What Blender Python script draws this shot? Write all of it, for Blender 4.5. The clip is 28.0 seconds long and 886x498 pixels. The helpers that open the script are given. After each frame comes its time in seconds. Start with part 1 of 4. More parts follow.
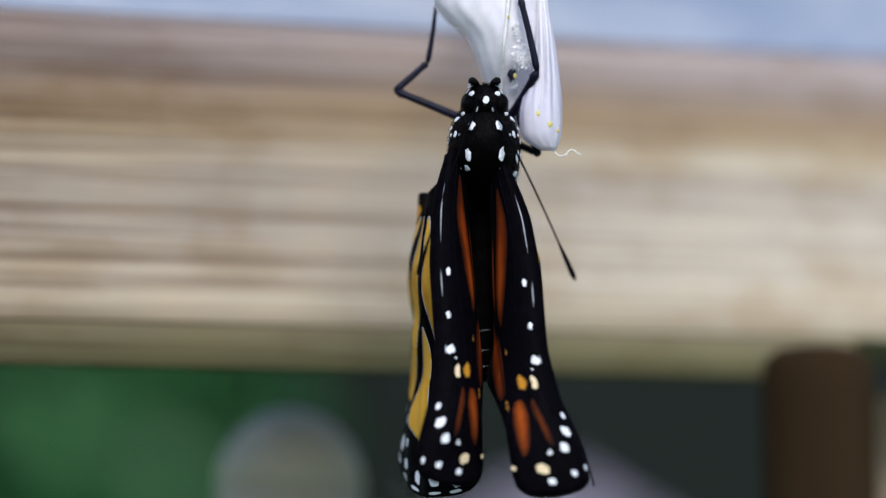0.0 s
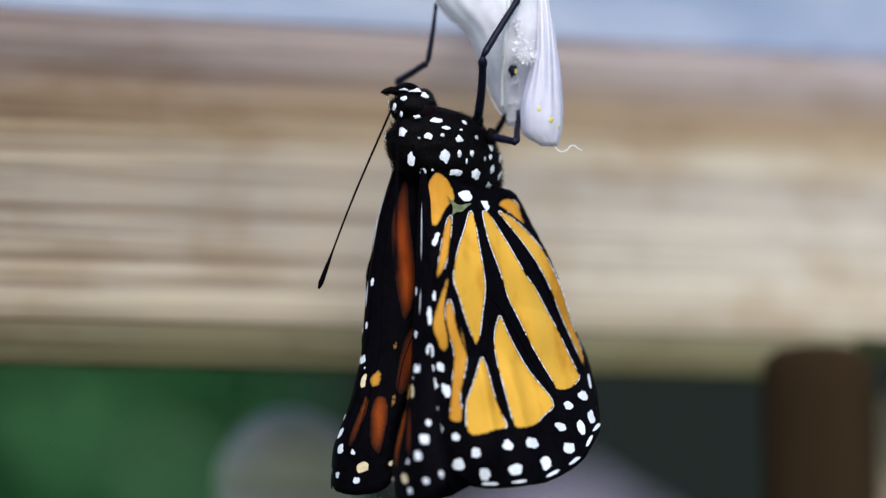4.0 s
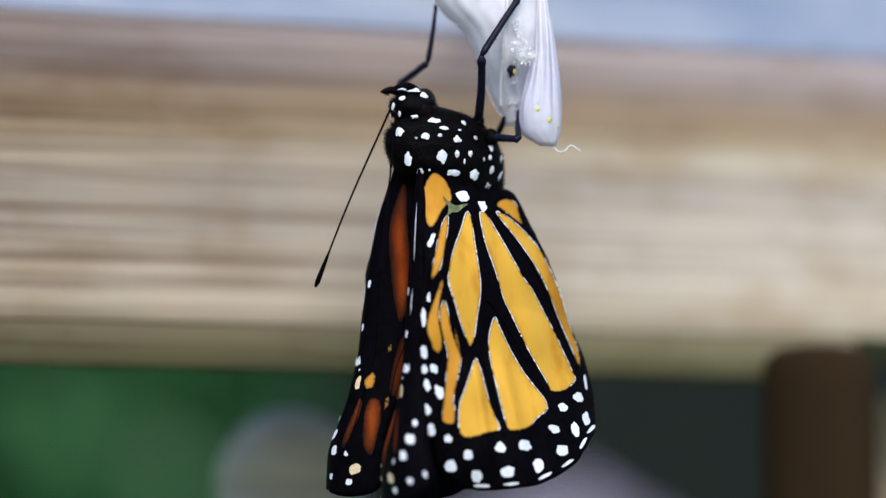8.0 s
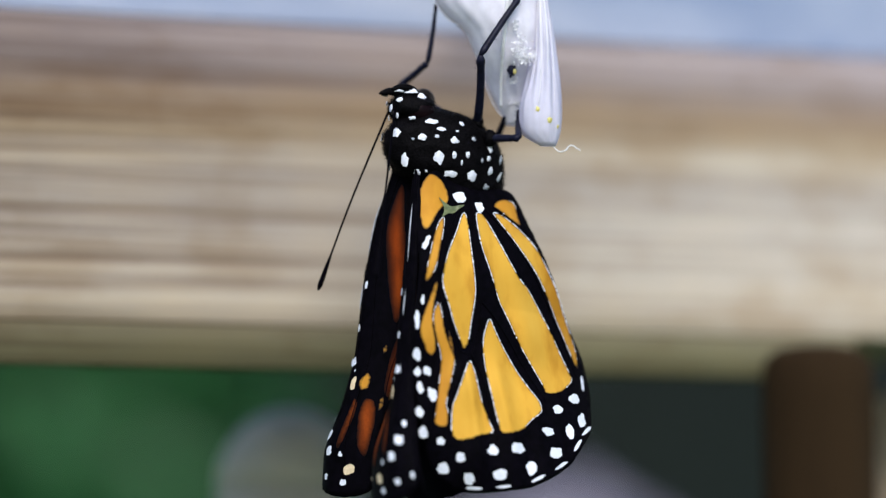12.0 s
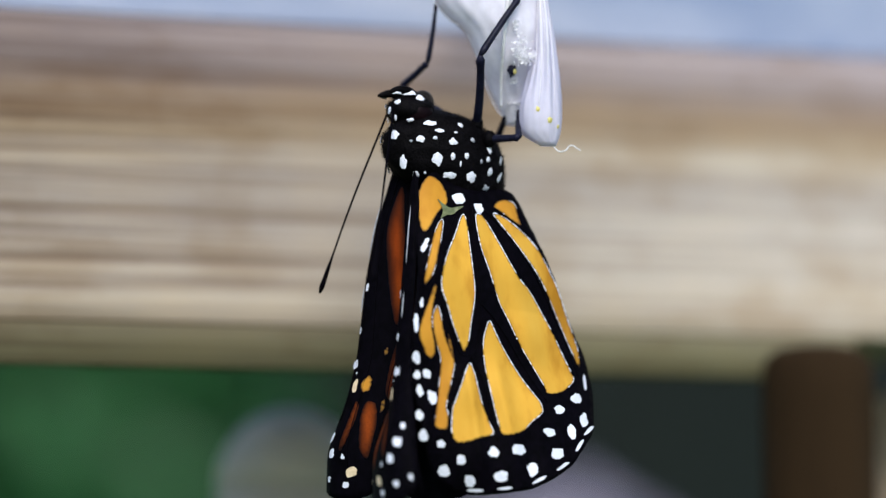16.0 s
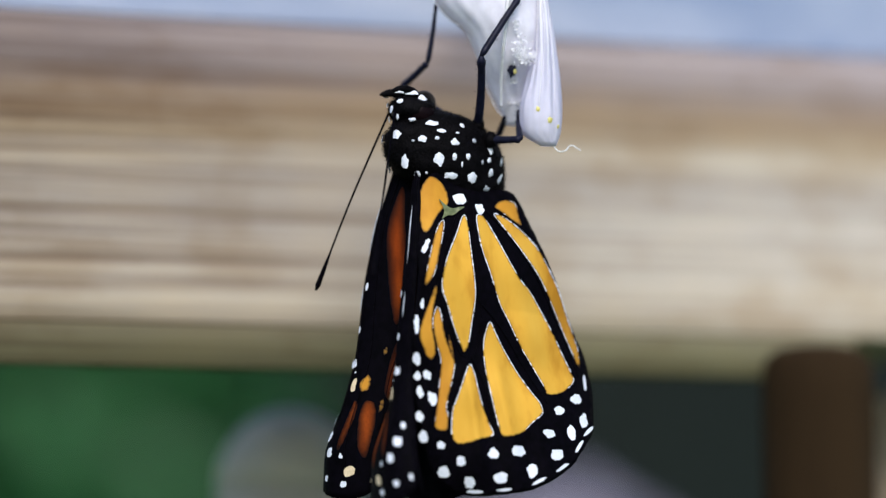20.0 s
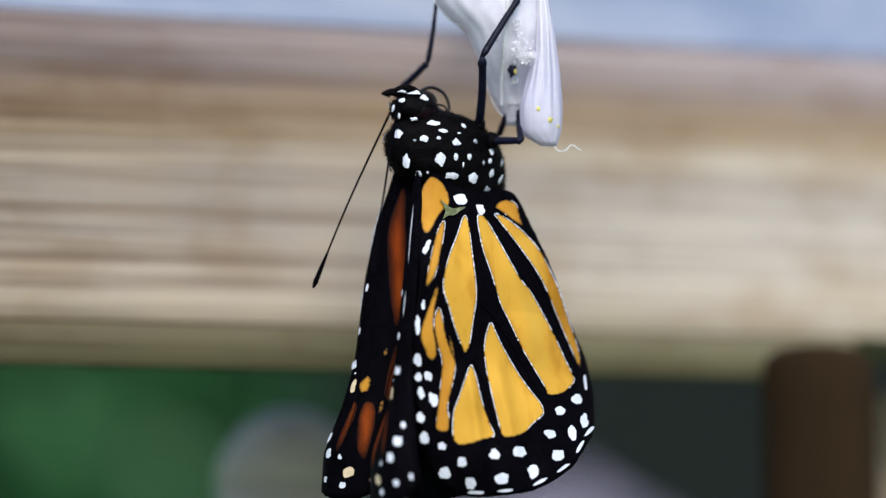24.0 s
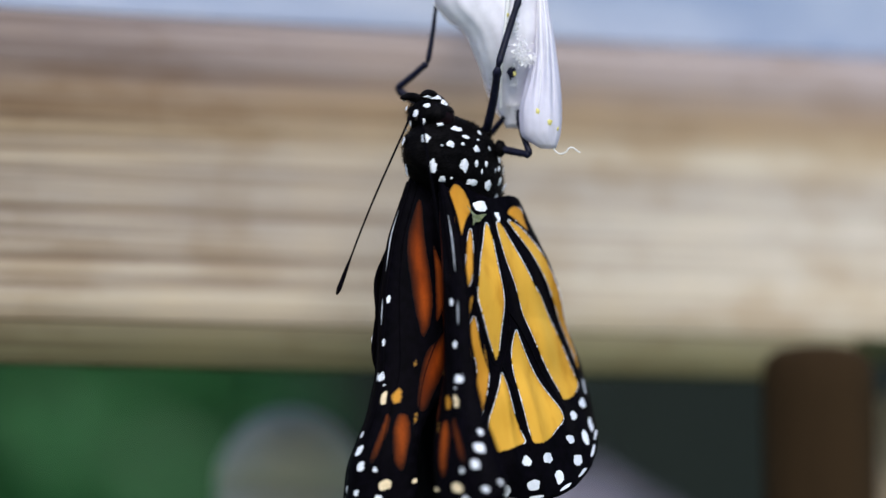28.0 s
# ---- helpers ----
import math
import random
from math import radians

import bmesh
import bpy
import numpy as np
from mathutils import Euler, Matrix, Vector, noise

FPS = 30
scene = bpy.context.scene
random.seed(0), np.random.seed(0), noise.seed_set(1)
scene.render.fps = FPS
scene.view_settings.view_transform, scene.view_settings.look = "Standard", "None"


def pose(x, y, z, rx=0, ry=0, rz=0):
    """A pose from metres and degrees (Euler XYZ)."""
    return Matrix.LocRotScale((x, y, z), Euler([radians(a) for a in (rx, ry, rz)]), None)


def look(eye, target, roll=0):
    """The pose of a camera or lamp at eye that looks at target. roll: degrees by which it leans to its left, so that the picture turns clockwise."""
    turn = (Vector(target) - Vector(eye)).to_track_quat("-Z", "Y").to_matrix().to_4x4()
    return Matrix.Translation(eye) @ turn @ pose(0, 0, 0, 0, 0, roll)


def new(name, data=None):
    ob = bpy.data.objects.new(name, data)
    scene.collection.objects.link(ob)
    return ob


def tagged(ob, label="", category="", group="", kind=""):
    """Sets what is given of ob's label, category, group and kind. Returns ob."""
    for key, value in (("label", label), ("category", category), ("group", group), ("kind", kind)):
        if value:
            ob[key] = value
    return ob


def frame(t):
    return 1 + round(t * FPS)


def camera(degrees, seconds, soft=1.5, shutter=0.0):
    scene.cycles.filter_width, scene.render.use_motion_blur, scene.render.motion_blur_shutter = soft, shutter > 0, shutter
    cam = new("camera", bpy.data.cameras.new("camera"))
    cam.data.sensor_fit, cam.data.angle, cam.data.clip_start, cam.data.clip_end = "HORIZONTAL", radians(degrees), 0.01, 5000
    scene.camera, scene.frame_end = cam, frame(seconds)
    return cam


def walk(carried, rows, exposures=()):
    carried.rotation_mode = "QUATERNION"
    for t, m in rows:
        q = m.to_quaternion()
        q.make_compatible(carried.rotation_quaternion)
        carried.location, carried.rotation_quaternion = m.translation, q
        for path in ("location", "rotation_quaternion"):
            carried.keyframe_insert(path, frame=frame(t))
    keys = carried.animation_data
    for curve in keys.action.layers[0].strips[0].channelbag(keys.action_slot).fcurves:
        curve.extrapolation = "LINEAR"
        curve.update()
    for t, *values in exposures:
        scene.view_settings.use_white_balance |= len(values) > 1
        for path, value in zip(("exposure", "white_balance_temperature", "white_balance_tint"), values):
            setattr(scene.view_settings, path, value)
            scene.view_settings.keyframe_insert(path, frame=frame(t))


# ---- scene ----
from mathutils.bvhtree import BVHTree

# Everything hangs round the point FOCUS; small lengths are in millimetres from it.
MM = 0.001
FOCUS = Vector((0, 0, 1.30))
PITCH = radians(8)
EYE = FOCUS - 0.5 * Vector((0, math.cos(PITCH), math.sin(PITCH)))

cam = camera(15.0, 28.0, soft=1.3, shutter=0.5)
cam.data.dof.use_dof = True
cam.data.dof.focus_distance = 0.4947
cam.data.dof.aperture_fstop = 6.3
walk(cam, [(0.0, look(EYE, FOCUS)), (28.0, look(EYE, FOCUS))])

# ---- world, sun and exposure ----
scene.view_settings.exposure = 0.53
world = bpy.data.worlds.new("sky")
scene.world = world
world.use_nodes = True
sky = world.node_tree.nodes.new("ShaderNodeTexSky")
sky.sky_type = "NISHITA"
sky.sun_disc = False
sky.sun_elevation, sky.sun_rotation = radians(39), radians(191)
sky.dust_density = 1.0
sky.ozone_density = 2.5
background = world.node_tree.nodes["Background"]
background.inputs["Strength"].default_value = 0.15
world.node_tree.links.new(sky.outputs["Color"], background.inputs["Color"])
sun_data = bpy.data.lights.new("sun", "SUN")
sun_data.energy, sun_data.angle, sun_data.color = 2.2, radians(25), (1.0, 0.96, 0.90)
sun = new("sun", sun_data)
sun.matrix_world = look((0.5, -2.6, 3.4), (0, 0, 1.26))


# ---- materials ----
def material(name, base=(0.5, 0.5, 0.5), rough=0.6, metal=0.0):
    m = bpy.data.materials.new(name)
    m.use_nodes = True
    b = m.node_tree.nodes["Principled BSDF"]
    b.inputs["Base Color"].default_value = (*base, 1)
    b.inputs["Roughness"].default_value = rough
    b.inputs["Metallic"].default_value = metal
    return m, m.node_tree, b


def node(tree, kind, **values):
    n = tree.nodes.new(kind)
    for key, value in values.items():
        n.inputs[key.replace("_", " ")].default_value = value
    return n


def mottle(m, tree, b, stops, scale, detail=4.0, stretch=(1, 1, 1), bump=0.0, bump_scale=None, rough=None, distance=0.0002):
    """Noise in the object's space drives the colour, and finer noise the relief."""
    coord = tree.nodes.new("ShaderNodeTexCoord")
    mapping = node(tree, "ShaderNodeMapping", Scale=stretch)
    tree.links.new(coord.outputs["Object"], mapping.inputs["Vector"])
    noise_node = node(tree, "ShaderNodeTexNoise", Scale=scale, Detail=detail, Roughness=0.6)
    tree.links.new(mapping.outputs["Vector"], noise_node.inputs["Vector"])
    ramp = tree.nodes.new("ShaderNodeValToRGB")
    for k, (pos, colour) in enumerate(stops):
        e = ramp.color_ramp.elements[k] if k < 2 else ramp.color_ramp.elements.new(pos)
        e.position, e.color = pos, (*colour, 1)
    tree.links.new(noise_node.outputs["Fac"], ramp.inputs["Fac"])
    tree.links.new(ramp.outputs["Color"], b.inputs["Base Color"])
    if bump:
        fine = node(tree, "ShaderNodeTexNoise", Scale=bump_scale or scale * 6, Detail=3.0)
        tree.links.new(mapping.outputs["Vector"], fine.inputs["Vector"])
        relief = node(tree, "ShaderNodeBump", Strength=bump, Distance=distance)
        tree.links.new(fine.outputs["Fac"], relief.inputs["Height"])
        tree.links.new(relief.outputs["Normal"], b.inputs["Normal"])
    if rough:
        spread = node(tree, "ShaderNodeMapRange", To_Min=rough[0], To_Max=rough[1])
        tree.links.new(noise_node.outputs["Fac"], spread.inputs["Value"])
        tree.links.new(spread.outputs["Result"], b.inputs["Roughness"])
    return ramp


def mottled(name, stops, scale, **more):
    m, tree, b = material(name)
    b.inputs["Roughness"].default_value = more.pop("gloss", 0.6)
    b.inputs["Specular IOR Level"].default_value = more.pop("shine", 0.4)
    mottle(m, tree, b, stops, scale, **more)
    return m


def leaf_like(name, stops, scale, through_colour, **more):
    """A thin scaly sheet: some of the light passes through it."""
    fade = more.pop("fade", 0.3)
    m = mottled(name, stops, scale, **more)
    tree = m.node_tree
    # the colour thins out into black scales at the rim of a cell
    rim = tree.nodes.new("ShaderNodeAttribute")
    rim.attribute_name = "rim"
    coord = tree.nodes.new("ShaderNodeTexCoord")
    grain = node(tree, "ShaderNodeTexNoise", Scale=3500.0, Detail=2.0)
    tree.links.new(coord.outputs["Object"], grain.inputs["Vector"])
    jitter = node(tree, "ShaderNodeMath")
    jitter.operation = "MULTIPLY_ADD"
    jitter.inputs[1].default_value, jitter.inputs[2].default_value = 0.35 * fade, -0.17 * fade
    tree.links.new(grain.outputs["Fac"], jitter.inputs[0])
    total = node(tree, "ShaderNodeMath")
    tree.links.new(rim.outputs["Fac"], total.inputs[0])
    tree.links.new(jitter.outputs["Value"], total.inputs[1])
    edge = node(tree, "ShaderNodeMapRange", From_Min=0.0, From_Max=fade)
    tree.links.new(total.outputs["Value"], edge.inputs["Value"])
    blend = tree.nodes.new("ShaderNodeMix")
    blend.data_type = "RGBA"
    blend.inputs[6].default_value = (0.004, 0.003, 0.003, 1)
    tree.links.new(edge.outputs["Result"], blend.inputs[0])
    tree.links.new(tree.nodes["Color Ramp"].outputs["Color"], blend.inputs[7])
    tree.links.new(blend.outputs[2], tree.nodes["Principled BSDF"].inputs["Base Color"])
    b, out = tree.nodes["Principled BSDF"], tree.nodes["Material Output"]
    glow = node(tree, "ShaderNodeBsdfTranslucent", Color=(*through_colour, 1))
    mix = node(tree, "ShaderNodeMixShader", Fac=0.18)
    tree.links.new(b.outputs["BSDF"], mix.inputs[1])
    tree.links.new(glow.outputs["BSDF"], mix.inputs[2])
    tree.links.new(mix.outputs["Shader"], out.inputs["Surface"])
    return m


BLACK = mottled("black_wing_scales", [(0.35, (0.00102, 0.000935, 0.00163)), (0.7, (0.00238, 0.00187, 0.00381))], 900, bump=0.5, bump_scale=5000, gloss=0.6, shine=0.015, distance=0.00005)
BODY = mottled("black_body_hair", [(0.35, (0.00119, 0.00102, 0.00136)), (0.7, (0.00297, 0.00255, 0.0034))], 600, bump=0.9, bump_scale=2600, gloss=0.6, shine=0.04, distance=0.0002)
HAIR = mottled("black_hair", [(0.3, (0.0017, 0.00144, 0.0017)), (0.7, (0.00425, 0.0034, 0.00382))], 500, gloss=0.6, shine=0.03)
YELLOW = leaf_like("yellow_wing_scales", [(0.34, (0.478, 0.214, 0.018)), (0.5, (0.73, 0.395, 0.048)), (0.78, (0.79, 0.465, 0.070))], 120, (0.7, 0.3, 0.02), fade=0.22, stretch=(1, 1, 0.45), bump=0.25, bump_scale=3000, gloss=0.65, shine=0.12, distance=0.00004)
AMBER = leaf_like("amber_wing_scales", [(0.3, (0.516, 0.215, 0.0172)), (0.7, (0.705, 0.344, 0.0344))], 200, (0.7, 0.3, 0.02), fade=0.3, stretch=(1, 1, 0.5), bump=0.25, bump_scale=3000, gloss=0.65, shine=0.2, distance=0.00004)
RUST = leaf_like("rust_wing_scales", [(0.32, (0.085, 0.014, 0.0024)), (0.5, (0.25, 0.040, 0.0042)), (0.68, (0.42, 0.076, 0.0075))], 190, (0.4, 0.08, 0.01), fade=1.5, stretch=(1, 1, 0.3), bump=0.25, bump_scale=3000, gloss=0.7, shine=0.06, distance=0.00004)
ORANGE = leaf_like("orange_wing_scales", [(0.3, (0.20, 0.032, 0.004)), (0.7, (0.60, 0.115, 0.013))], 300, (0.5, 0.12, 0.02), fade=1.3, stretch=(1, 1, 0.3), bump=0.25, bump_scale=3000, gloss=0.7, shine=0.06, distance=0.00004)
BROWN = leaf_like("brown_wing_scales", [(0.3, (0.20, 0.036, 0.007)), (0.7, (0.40, 0.080, 0.013))], 260, (0.2, 0.04, 0.01), fade=0.5, stretch=(1, 1, 0.3), gloss=0.7, shine=0.06)
WHITE = mottled("white_scales", [(0.3, (0.619, 0.651, 0.744)), (0.7, (0.74, 0.766, 0.856))], 1500, bump=0.6, bump_scale=5000, gloss=0.6, distance=0.0001)
# for dull pale scales, and for the painted highlight on the forewings
PALE = mottled("pale_scales_and_highlight", [(0.3, (0.15, 0.17, 0.21)), (0.7, (0.48, 0.51, 0.58))], 700, gloss=0.5)
CREAM = mottled("cream_scales", [(0.3, (0.55, 0.42, 0.26)), (0.7, (0.75, 0.62, 0.42))], 1200, bump=0.5, bump_scale=5000, gloss=0.6, distance=0.0001)
LEG = mottled("blue_black_leg", [(0.35, (0.004, 0.004, 0.011)), (0.7, (0.010, 0.011, 0.030))], 700, bump=0.6, bump_scale=3500, gloss=0.42, shine=0.12, distance=0.00008)
EYE_SKIN = mottled("maroon_eye", [(0.35, (0.003, 0.0014, 0.002)), (0.7, (0.007, 0.0026, 0.004))], 500, bump=0.4, bump_scale=6000, gloss=0.4, shine=0.06, distance=0.00003)
OLIVE = mottled("olive_membrane", [(0.3, (0.06, 0.08, 0.03)), (0.7, (0.16, 0.18, 0.08))], 800, bump=0.3, gloss=0.35)
GOLD = mottled("gold_dot", [(0.3, (0.50, 0.42, 0.06)), (0.7, (0.72, 0.68, 0.30))], 900, gloss=0.35)
PROBOSCIS = mottled("dark_proboscis", [(0.3, (0.005, 0.003, 0.003)), (0.7, (0.014, 0.009, 0.008))], 700, bump=0.4, bump_scale=4000, gloss=0.35)


def film_skin(name, clear, tint, low=0.74, glow_share=0.42):
    """The dry, cloudy skin of the empty case."""
    m, tree, b = material(name, tint, 0.24)
    out = tree.nodes["Material Output"]
    mottle(m, tree, b, [(0.32, tuple(low * c for c in tint)), (0.62, tint)], 300, stretch=(1, 1, 0.10), bump=0.25, bump_scale=500, distance=0.0003)
    b.inputs["Specular IOR Level"].default_value = 0.6
    glow = node(tree, "ShaderNodeBsdfTranslucent", Color=(*tint, 1))
    hole = node(tree, "ShaderNodeBsdfTransparent", Color=(0.97, 0.97, 1.0, 1))
    one, two = node(tree, "ShaderNodeMixShader", Fac=glow_share), node(tree, "ShaderNodeMixShader", Fac=clear)
    coord = tree.nodes.new("ShaderNodeTexCoord")
    cloud = node(tree, "ShaderNodeTexNoise", Scale=260.0, Detail=5.0)
    spread = node(tree, "ShaderNodeMapRange", From_Min=0.3, From_Max=0.7, To_Min=clear * 0.45, To_Max=min(1.0, clear * 1.4))
    tree.links.new(coord.outputs["Object"], cloud.inputs["Vector"])
    tree.links.new(cloud.outputs["Fac"], spread.inputs["Value"])
    tree.links.new(spread.outputs["Result"], two.inputs["Fac"])
    tree.links.new(b.outputs["BSDF"], one.inputs[1])
    tree.links.new(glow.outputs["BSDF"], one.inputs[2])
    tree.links.new(one.outputs["Shader"], two.inputs[1])
    tree.links.new(hole.outputs["BSDF"], two.inputs[2])
    tree.links.new(two.outputs["Shader"], out.inputs["Surface"])
    return m


SHEATH = film_skin("milky_skin", 0.16, (0.91, 0.895, 1.0))
BAG = film_skin("clear_skin", 0.30, (0.945, 0.93, 1.0), 0.90, 0.25)
RIDGE = film_skin("white_ridge_skin", 0.05, (0.97, 0.97, 1.0))
FLUFF = film_skin("crumpled_lining", 0.15, (0.96, 0.96, 0.98))
CRUMB = mottled("white_crumb", [(0.3, (0.65, 0.66, 0.68)), (0.7, (0.85, 0.86, 0.88))], 800, bump=0.6, gloss=0.5)


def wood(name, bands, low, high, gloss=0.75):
    """A sawn face with the grain along x: broad bands of colour over its height, and fine dark streaks."""
    m, tree, b = material(name, rough=gloss)
    b.inputs["Specular IOR Level"].default_value = 0.25
    coord = tree.nodes.new("ShaderNodeTexCoord")

    def streaks(scale, stretch, detail):
        shape = node(tree, "ShaderNodeMapping", Scale=stretch)
        tree.links.new(coord.outputs["Object"], shape.inputs["Vector"])
        n = node(tree, "ShaderNodeTexNoise", Scale=scale, Detail=detail, Roughness=0.6)
        tree.links.new(shape.outputs["Vector"], n.inputs["Vector"])
        return n.outputs["Fac"]

    def ramp(fac, stops):
        n = tree.nodes.new("ShaderNodeValToRGB")
        for k, (pos, colour) in enumerate(stops):
            e = n.color_ramp.elements[k] if k < 2 else n.color_ramp.elements.new(pos)
            e.position, e.color = pos, (*colour, 1)
        tree.links.new(fac, n.inputs["Fac"])
        return n.outputs["Color"]

    def times(one, two, share):
        n = tree.nodes.new("ShaderNodeMix")
        n.data_type, n.blend_type = "RGBA", "MULTIPLY"
        if isinstance(share, float):
            n.inputs[0].default_value = share
        else:
            tree.links.new(share, n.inputs[0])
        tree.links.new(one, n.inputs[6])
        tree.links.new(two, n.inputs[7])
        return n.outputs[2]
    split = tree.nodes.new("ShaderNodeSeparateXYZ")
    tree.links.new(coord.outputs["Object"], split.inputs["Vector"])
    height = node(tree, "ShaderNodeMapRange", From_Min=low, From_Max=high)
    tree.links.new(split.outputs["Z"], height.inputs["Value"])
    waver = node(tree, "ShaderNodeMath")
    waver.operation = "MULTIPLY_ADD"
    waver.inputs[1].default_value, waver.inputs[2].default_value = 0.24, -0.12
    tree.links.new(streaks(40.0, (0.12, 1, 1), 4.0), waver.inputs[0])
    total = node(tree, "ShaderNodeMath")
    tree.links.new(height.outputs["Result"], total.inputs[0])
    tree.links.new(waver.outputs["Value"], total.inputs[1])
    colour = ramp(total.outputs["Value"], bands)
    # the whole colour gets darker towards the low-x end
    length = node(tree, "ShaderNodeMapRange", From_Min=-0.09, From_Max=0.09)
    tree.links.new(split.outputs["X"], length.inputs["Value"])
    # the streaks are more deeply weathered at one end
    wear = node(tree, "ShaderNodeMapRange", From_Min=-0.05, From_Max=0.06, To_Min=1.0, To_Max=0.4)
    tree.links.new(split.outputs["X"], wear.inputs["Value"])
    colour = times(colour, ramp(streaks(400.0, (0.012, 1, 1), 5.0), [(0.39, (0.68, 0.61, 0.55)), (0.48, (0.86, 0.84, 0.85)), (0.56, (1.0, 0.96, 0.91)), (0.64, (1.05, 1.04, 1.02))]), wear.outputs["Result"])
    colour = times(colour, ramp(streaks(640.0, (0.014, 1, 1), 3.0), [(0.42, (0.66, 0.61, 0.58)), (0.56, (1.03, 1.03, 1.03))]), wear.outputs["Result"])
    colour = times(colour, ramp(streaks(55.0, (0.6, 1, 1.0), 5.0), [(0.36, (0.74, 0.68, 0.62)), (0.5, (0.93, 0.95, 1.0)), (0.62, (1.0, 1.0, 1.0))]), 0.8)
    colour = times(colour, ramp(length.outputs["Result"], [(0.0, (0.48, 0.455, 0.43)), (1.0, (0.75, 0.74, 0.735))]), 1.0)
    tree.links.new(colour, b.inputs["Base Color"])
    relief = node(tree, "ShaderNodeBump", Strength=0.5, Distance=0.0006)
    tree.links.new(streaks(700.0, (0.02, 1, 1), 4.0), relief.inputs["Height"])
    tree.links.new(relief.outputs["Normal"], b.inputs["Normal"])
    return m


# lowest stops paint a soft fade from the face into the strip below
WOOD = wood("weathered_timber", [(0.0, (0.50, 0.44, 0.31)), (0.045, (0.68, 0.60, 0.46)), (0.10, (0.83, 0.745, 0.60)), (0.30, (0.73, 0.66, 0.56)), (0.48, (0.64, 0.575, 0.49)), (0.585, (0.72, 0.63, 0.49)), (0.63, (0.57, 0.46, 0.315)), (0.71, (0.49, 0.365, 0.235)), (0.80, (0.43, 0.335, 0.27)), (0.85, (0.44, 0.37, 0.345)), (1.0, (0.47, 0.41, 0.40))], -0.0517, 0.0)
# olive tone with the shade of the rail's underside put into it
UNDERSIDE = wood("shaded_underside_timber", [(0.0, (0.205, 0.20, 0.10)), (0.5, (0.235, 0.218, 0.115)), (1.0, (0.27, 0.24, 0.145))], -0.0585, -0.052)
PAINT = mottled("pale_blue_paint", [(0.3, (0.215, 0.275, 0.42)), (0.7, (0.40, 0.445, 0.565))], 90, stretch=(0.25, 1, 1), bump=0.4, bump_scale=900, gloss=0.5)
BARK = mottled("brown_post_timber", [(0.3, (0.015, 0.0085, 0.0036)), (0.7, (0.029, 0.0168, 0.0075))], 45, stretch=(1, 1, 0.15), bump=0.4, gloss=0.9, shine=0.08, distance=0.001)
TAN = mottled("tan_timber", [(0.3, (0.24, 0.175, 0.115)), (0.7, (0.32, 0.24, 0.165))], 30, stretch=(1, 1, 0.1), bump=0.5, gloss=0.8, distance=0.002)
PALE_POST = mottled("grey_post_timber", [(0.3, (0.46, 0.43, 0.36)), (0.7, (0.60, 0.55, 0.48))], 30, shine=0.05, stretch=(1, 1, 0.1), bump=0.5, gloss=0.8, distance=0.002)
DARK_BOARD = mottled("dark_slate_board", [(0.3, (0.00525, 0.00825, 0.00684)), (0.7, (0.0105, 0.0158, 0.0137))], 8, stretch=(1, 1, 0.1), bump=0.4, gloss=0.8, shine=0.1, distance=0.002)
LEAF = mottled("green_leaf", [(0.3, (0.007, 0.040, 0.014)), (0.7, (0.025, 0.116, 0.034))], 3, bump=0.3, gloss=0.5)
GRASS = mottled("grass", [(0.3, (0.02, 0.06, 0.02)), (0.7, (0.06, 0.12, 0.04))], 5, detail=8.0, bump=0.6, gloss=0.8, distance=0.02)
LILAC = mottled("lilac_petal", [(0.3, (0.209, 0.188, 0.261)), (0.7, (0.324, 0.293, 0.376))], 12, gloss=0.6)


# ---- building helpers ----
def part(name, bm, mat, parent=None, label="", smooth=True, at=None):
    """Links a bmesh as one mesh object, under its thing or part."""
    mesh = bpy.data.meshes.new(name)
    bm.to_mesh(mesh)
    bm.free()
    mesh.materials.append(mat)
    if smooth:
        mesh.shade_smooth()
    ob = new(name, mesh)
    ob.parent = parent
    if at is not None:
        ob.matrix_basis = at
    return tagged(ob, label)


def box_mesh(bm, lo, hi, bevel=0.0, segments=3):
    made = bmesh.ops.create_cube(bm, size=1.0)
    for v in made["verts"]:
        v.co = Vector([lo[k] + (v.co[k] + 0.5) * (hi[k] - lo[k]) for k in range(3)])
    if bevel:
        edges = list({e for v in made["verts"] for e in v.link_edges})
        bmesh.ops.bevel(bm, geom=edges, offset=bevel, segments=segments, profile=0.5, affect="EDGES")


def tube(bm, line, radii, sides=10):
    """A tube with its own radius at each point of a line."""
    rings = []
    for k, p in enumerate(line):
        way = (line[min(k + 1, len(line) - 1)] - line[max(k - 1, 0)]).normalized()
        side = way.cross(Vector((0.31, 0.77, 0.55))).normalized()
        up = way.cross(side)
        rings.append([bm.verts.new(p + float(radii[k]) * (math.cos(a) * side + math.sin(a) * up)) for a in (math.tau * j / sides for j in range(sides))])
    for r, s in zip(rings, rings[1:]):
        for j in range(sides):
            bm.faces.new((r[j], r[(j + 1) % sides], s[(j + 1) % sides], s[j]))
    bm.faces.new(rings[0][::-1])
    bm.faces.new(rings[-1])


def blob(bm, centre, radii, turn=None, rough=0.0, seed=0, detail=3):
    """An uneven rounded lump."""
    made = bmesh.ops.create_icosphere(bm, subdivisions=detail, radius=1.0)
    for v in made["verts"]:
        n = v.co.copy()
        k = 1 + rough * noise.noise(n * 2.3 + Vector((seed, 0, 0)))
        p = Vector((n.x * radii[0], n.y * radii[1], n.z * radii[2])) * k
        v.co = Vector(centre) + (turn @ p if turn else p)


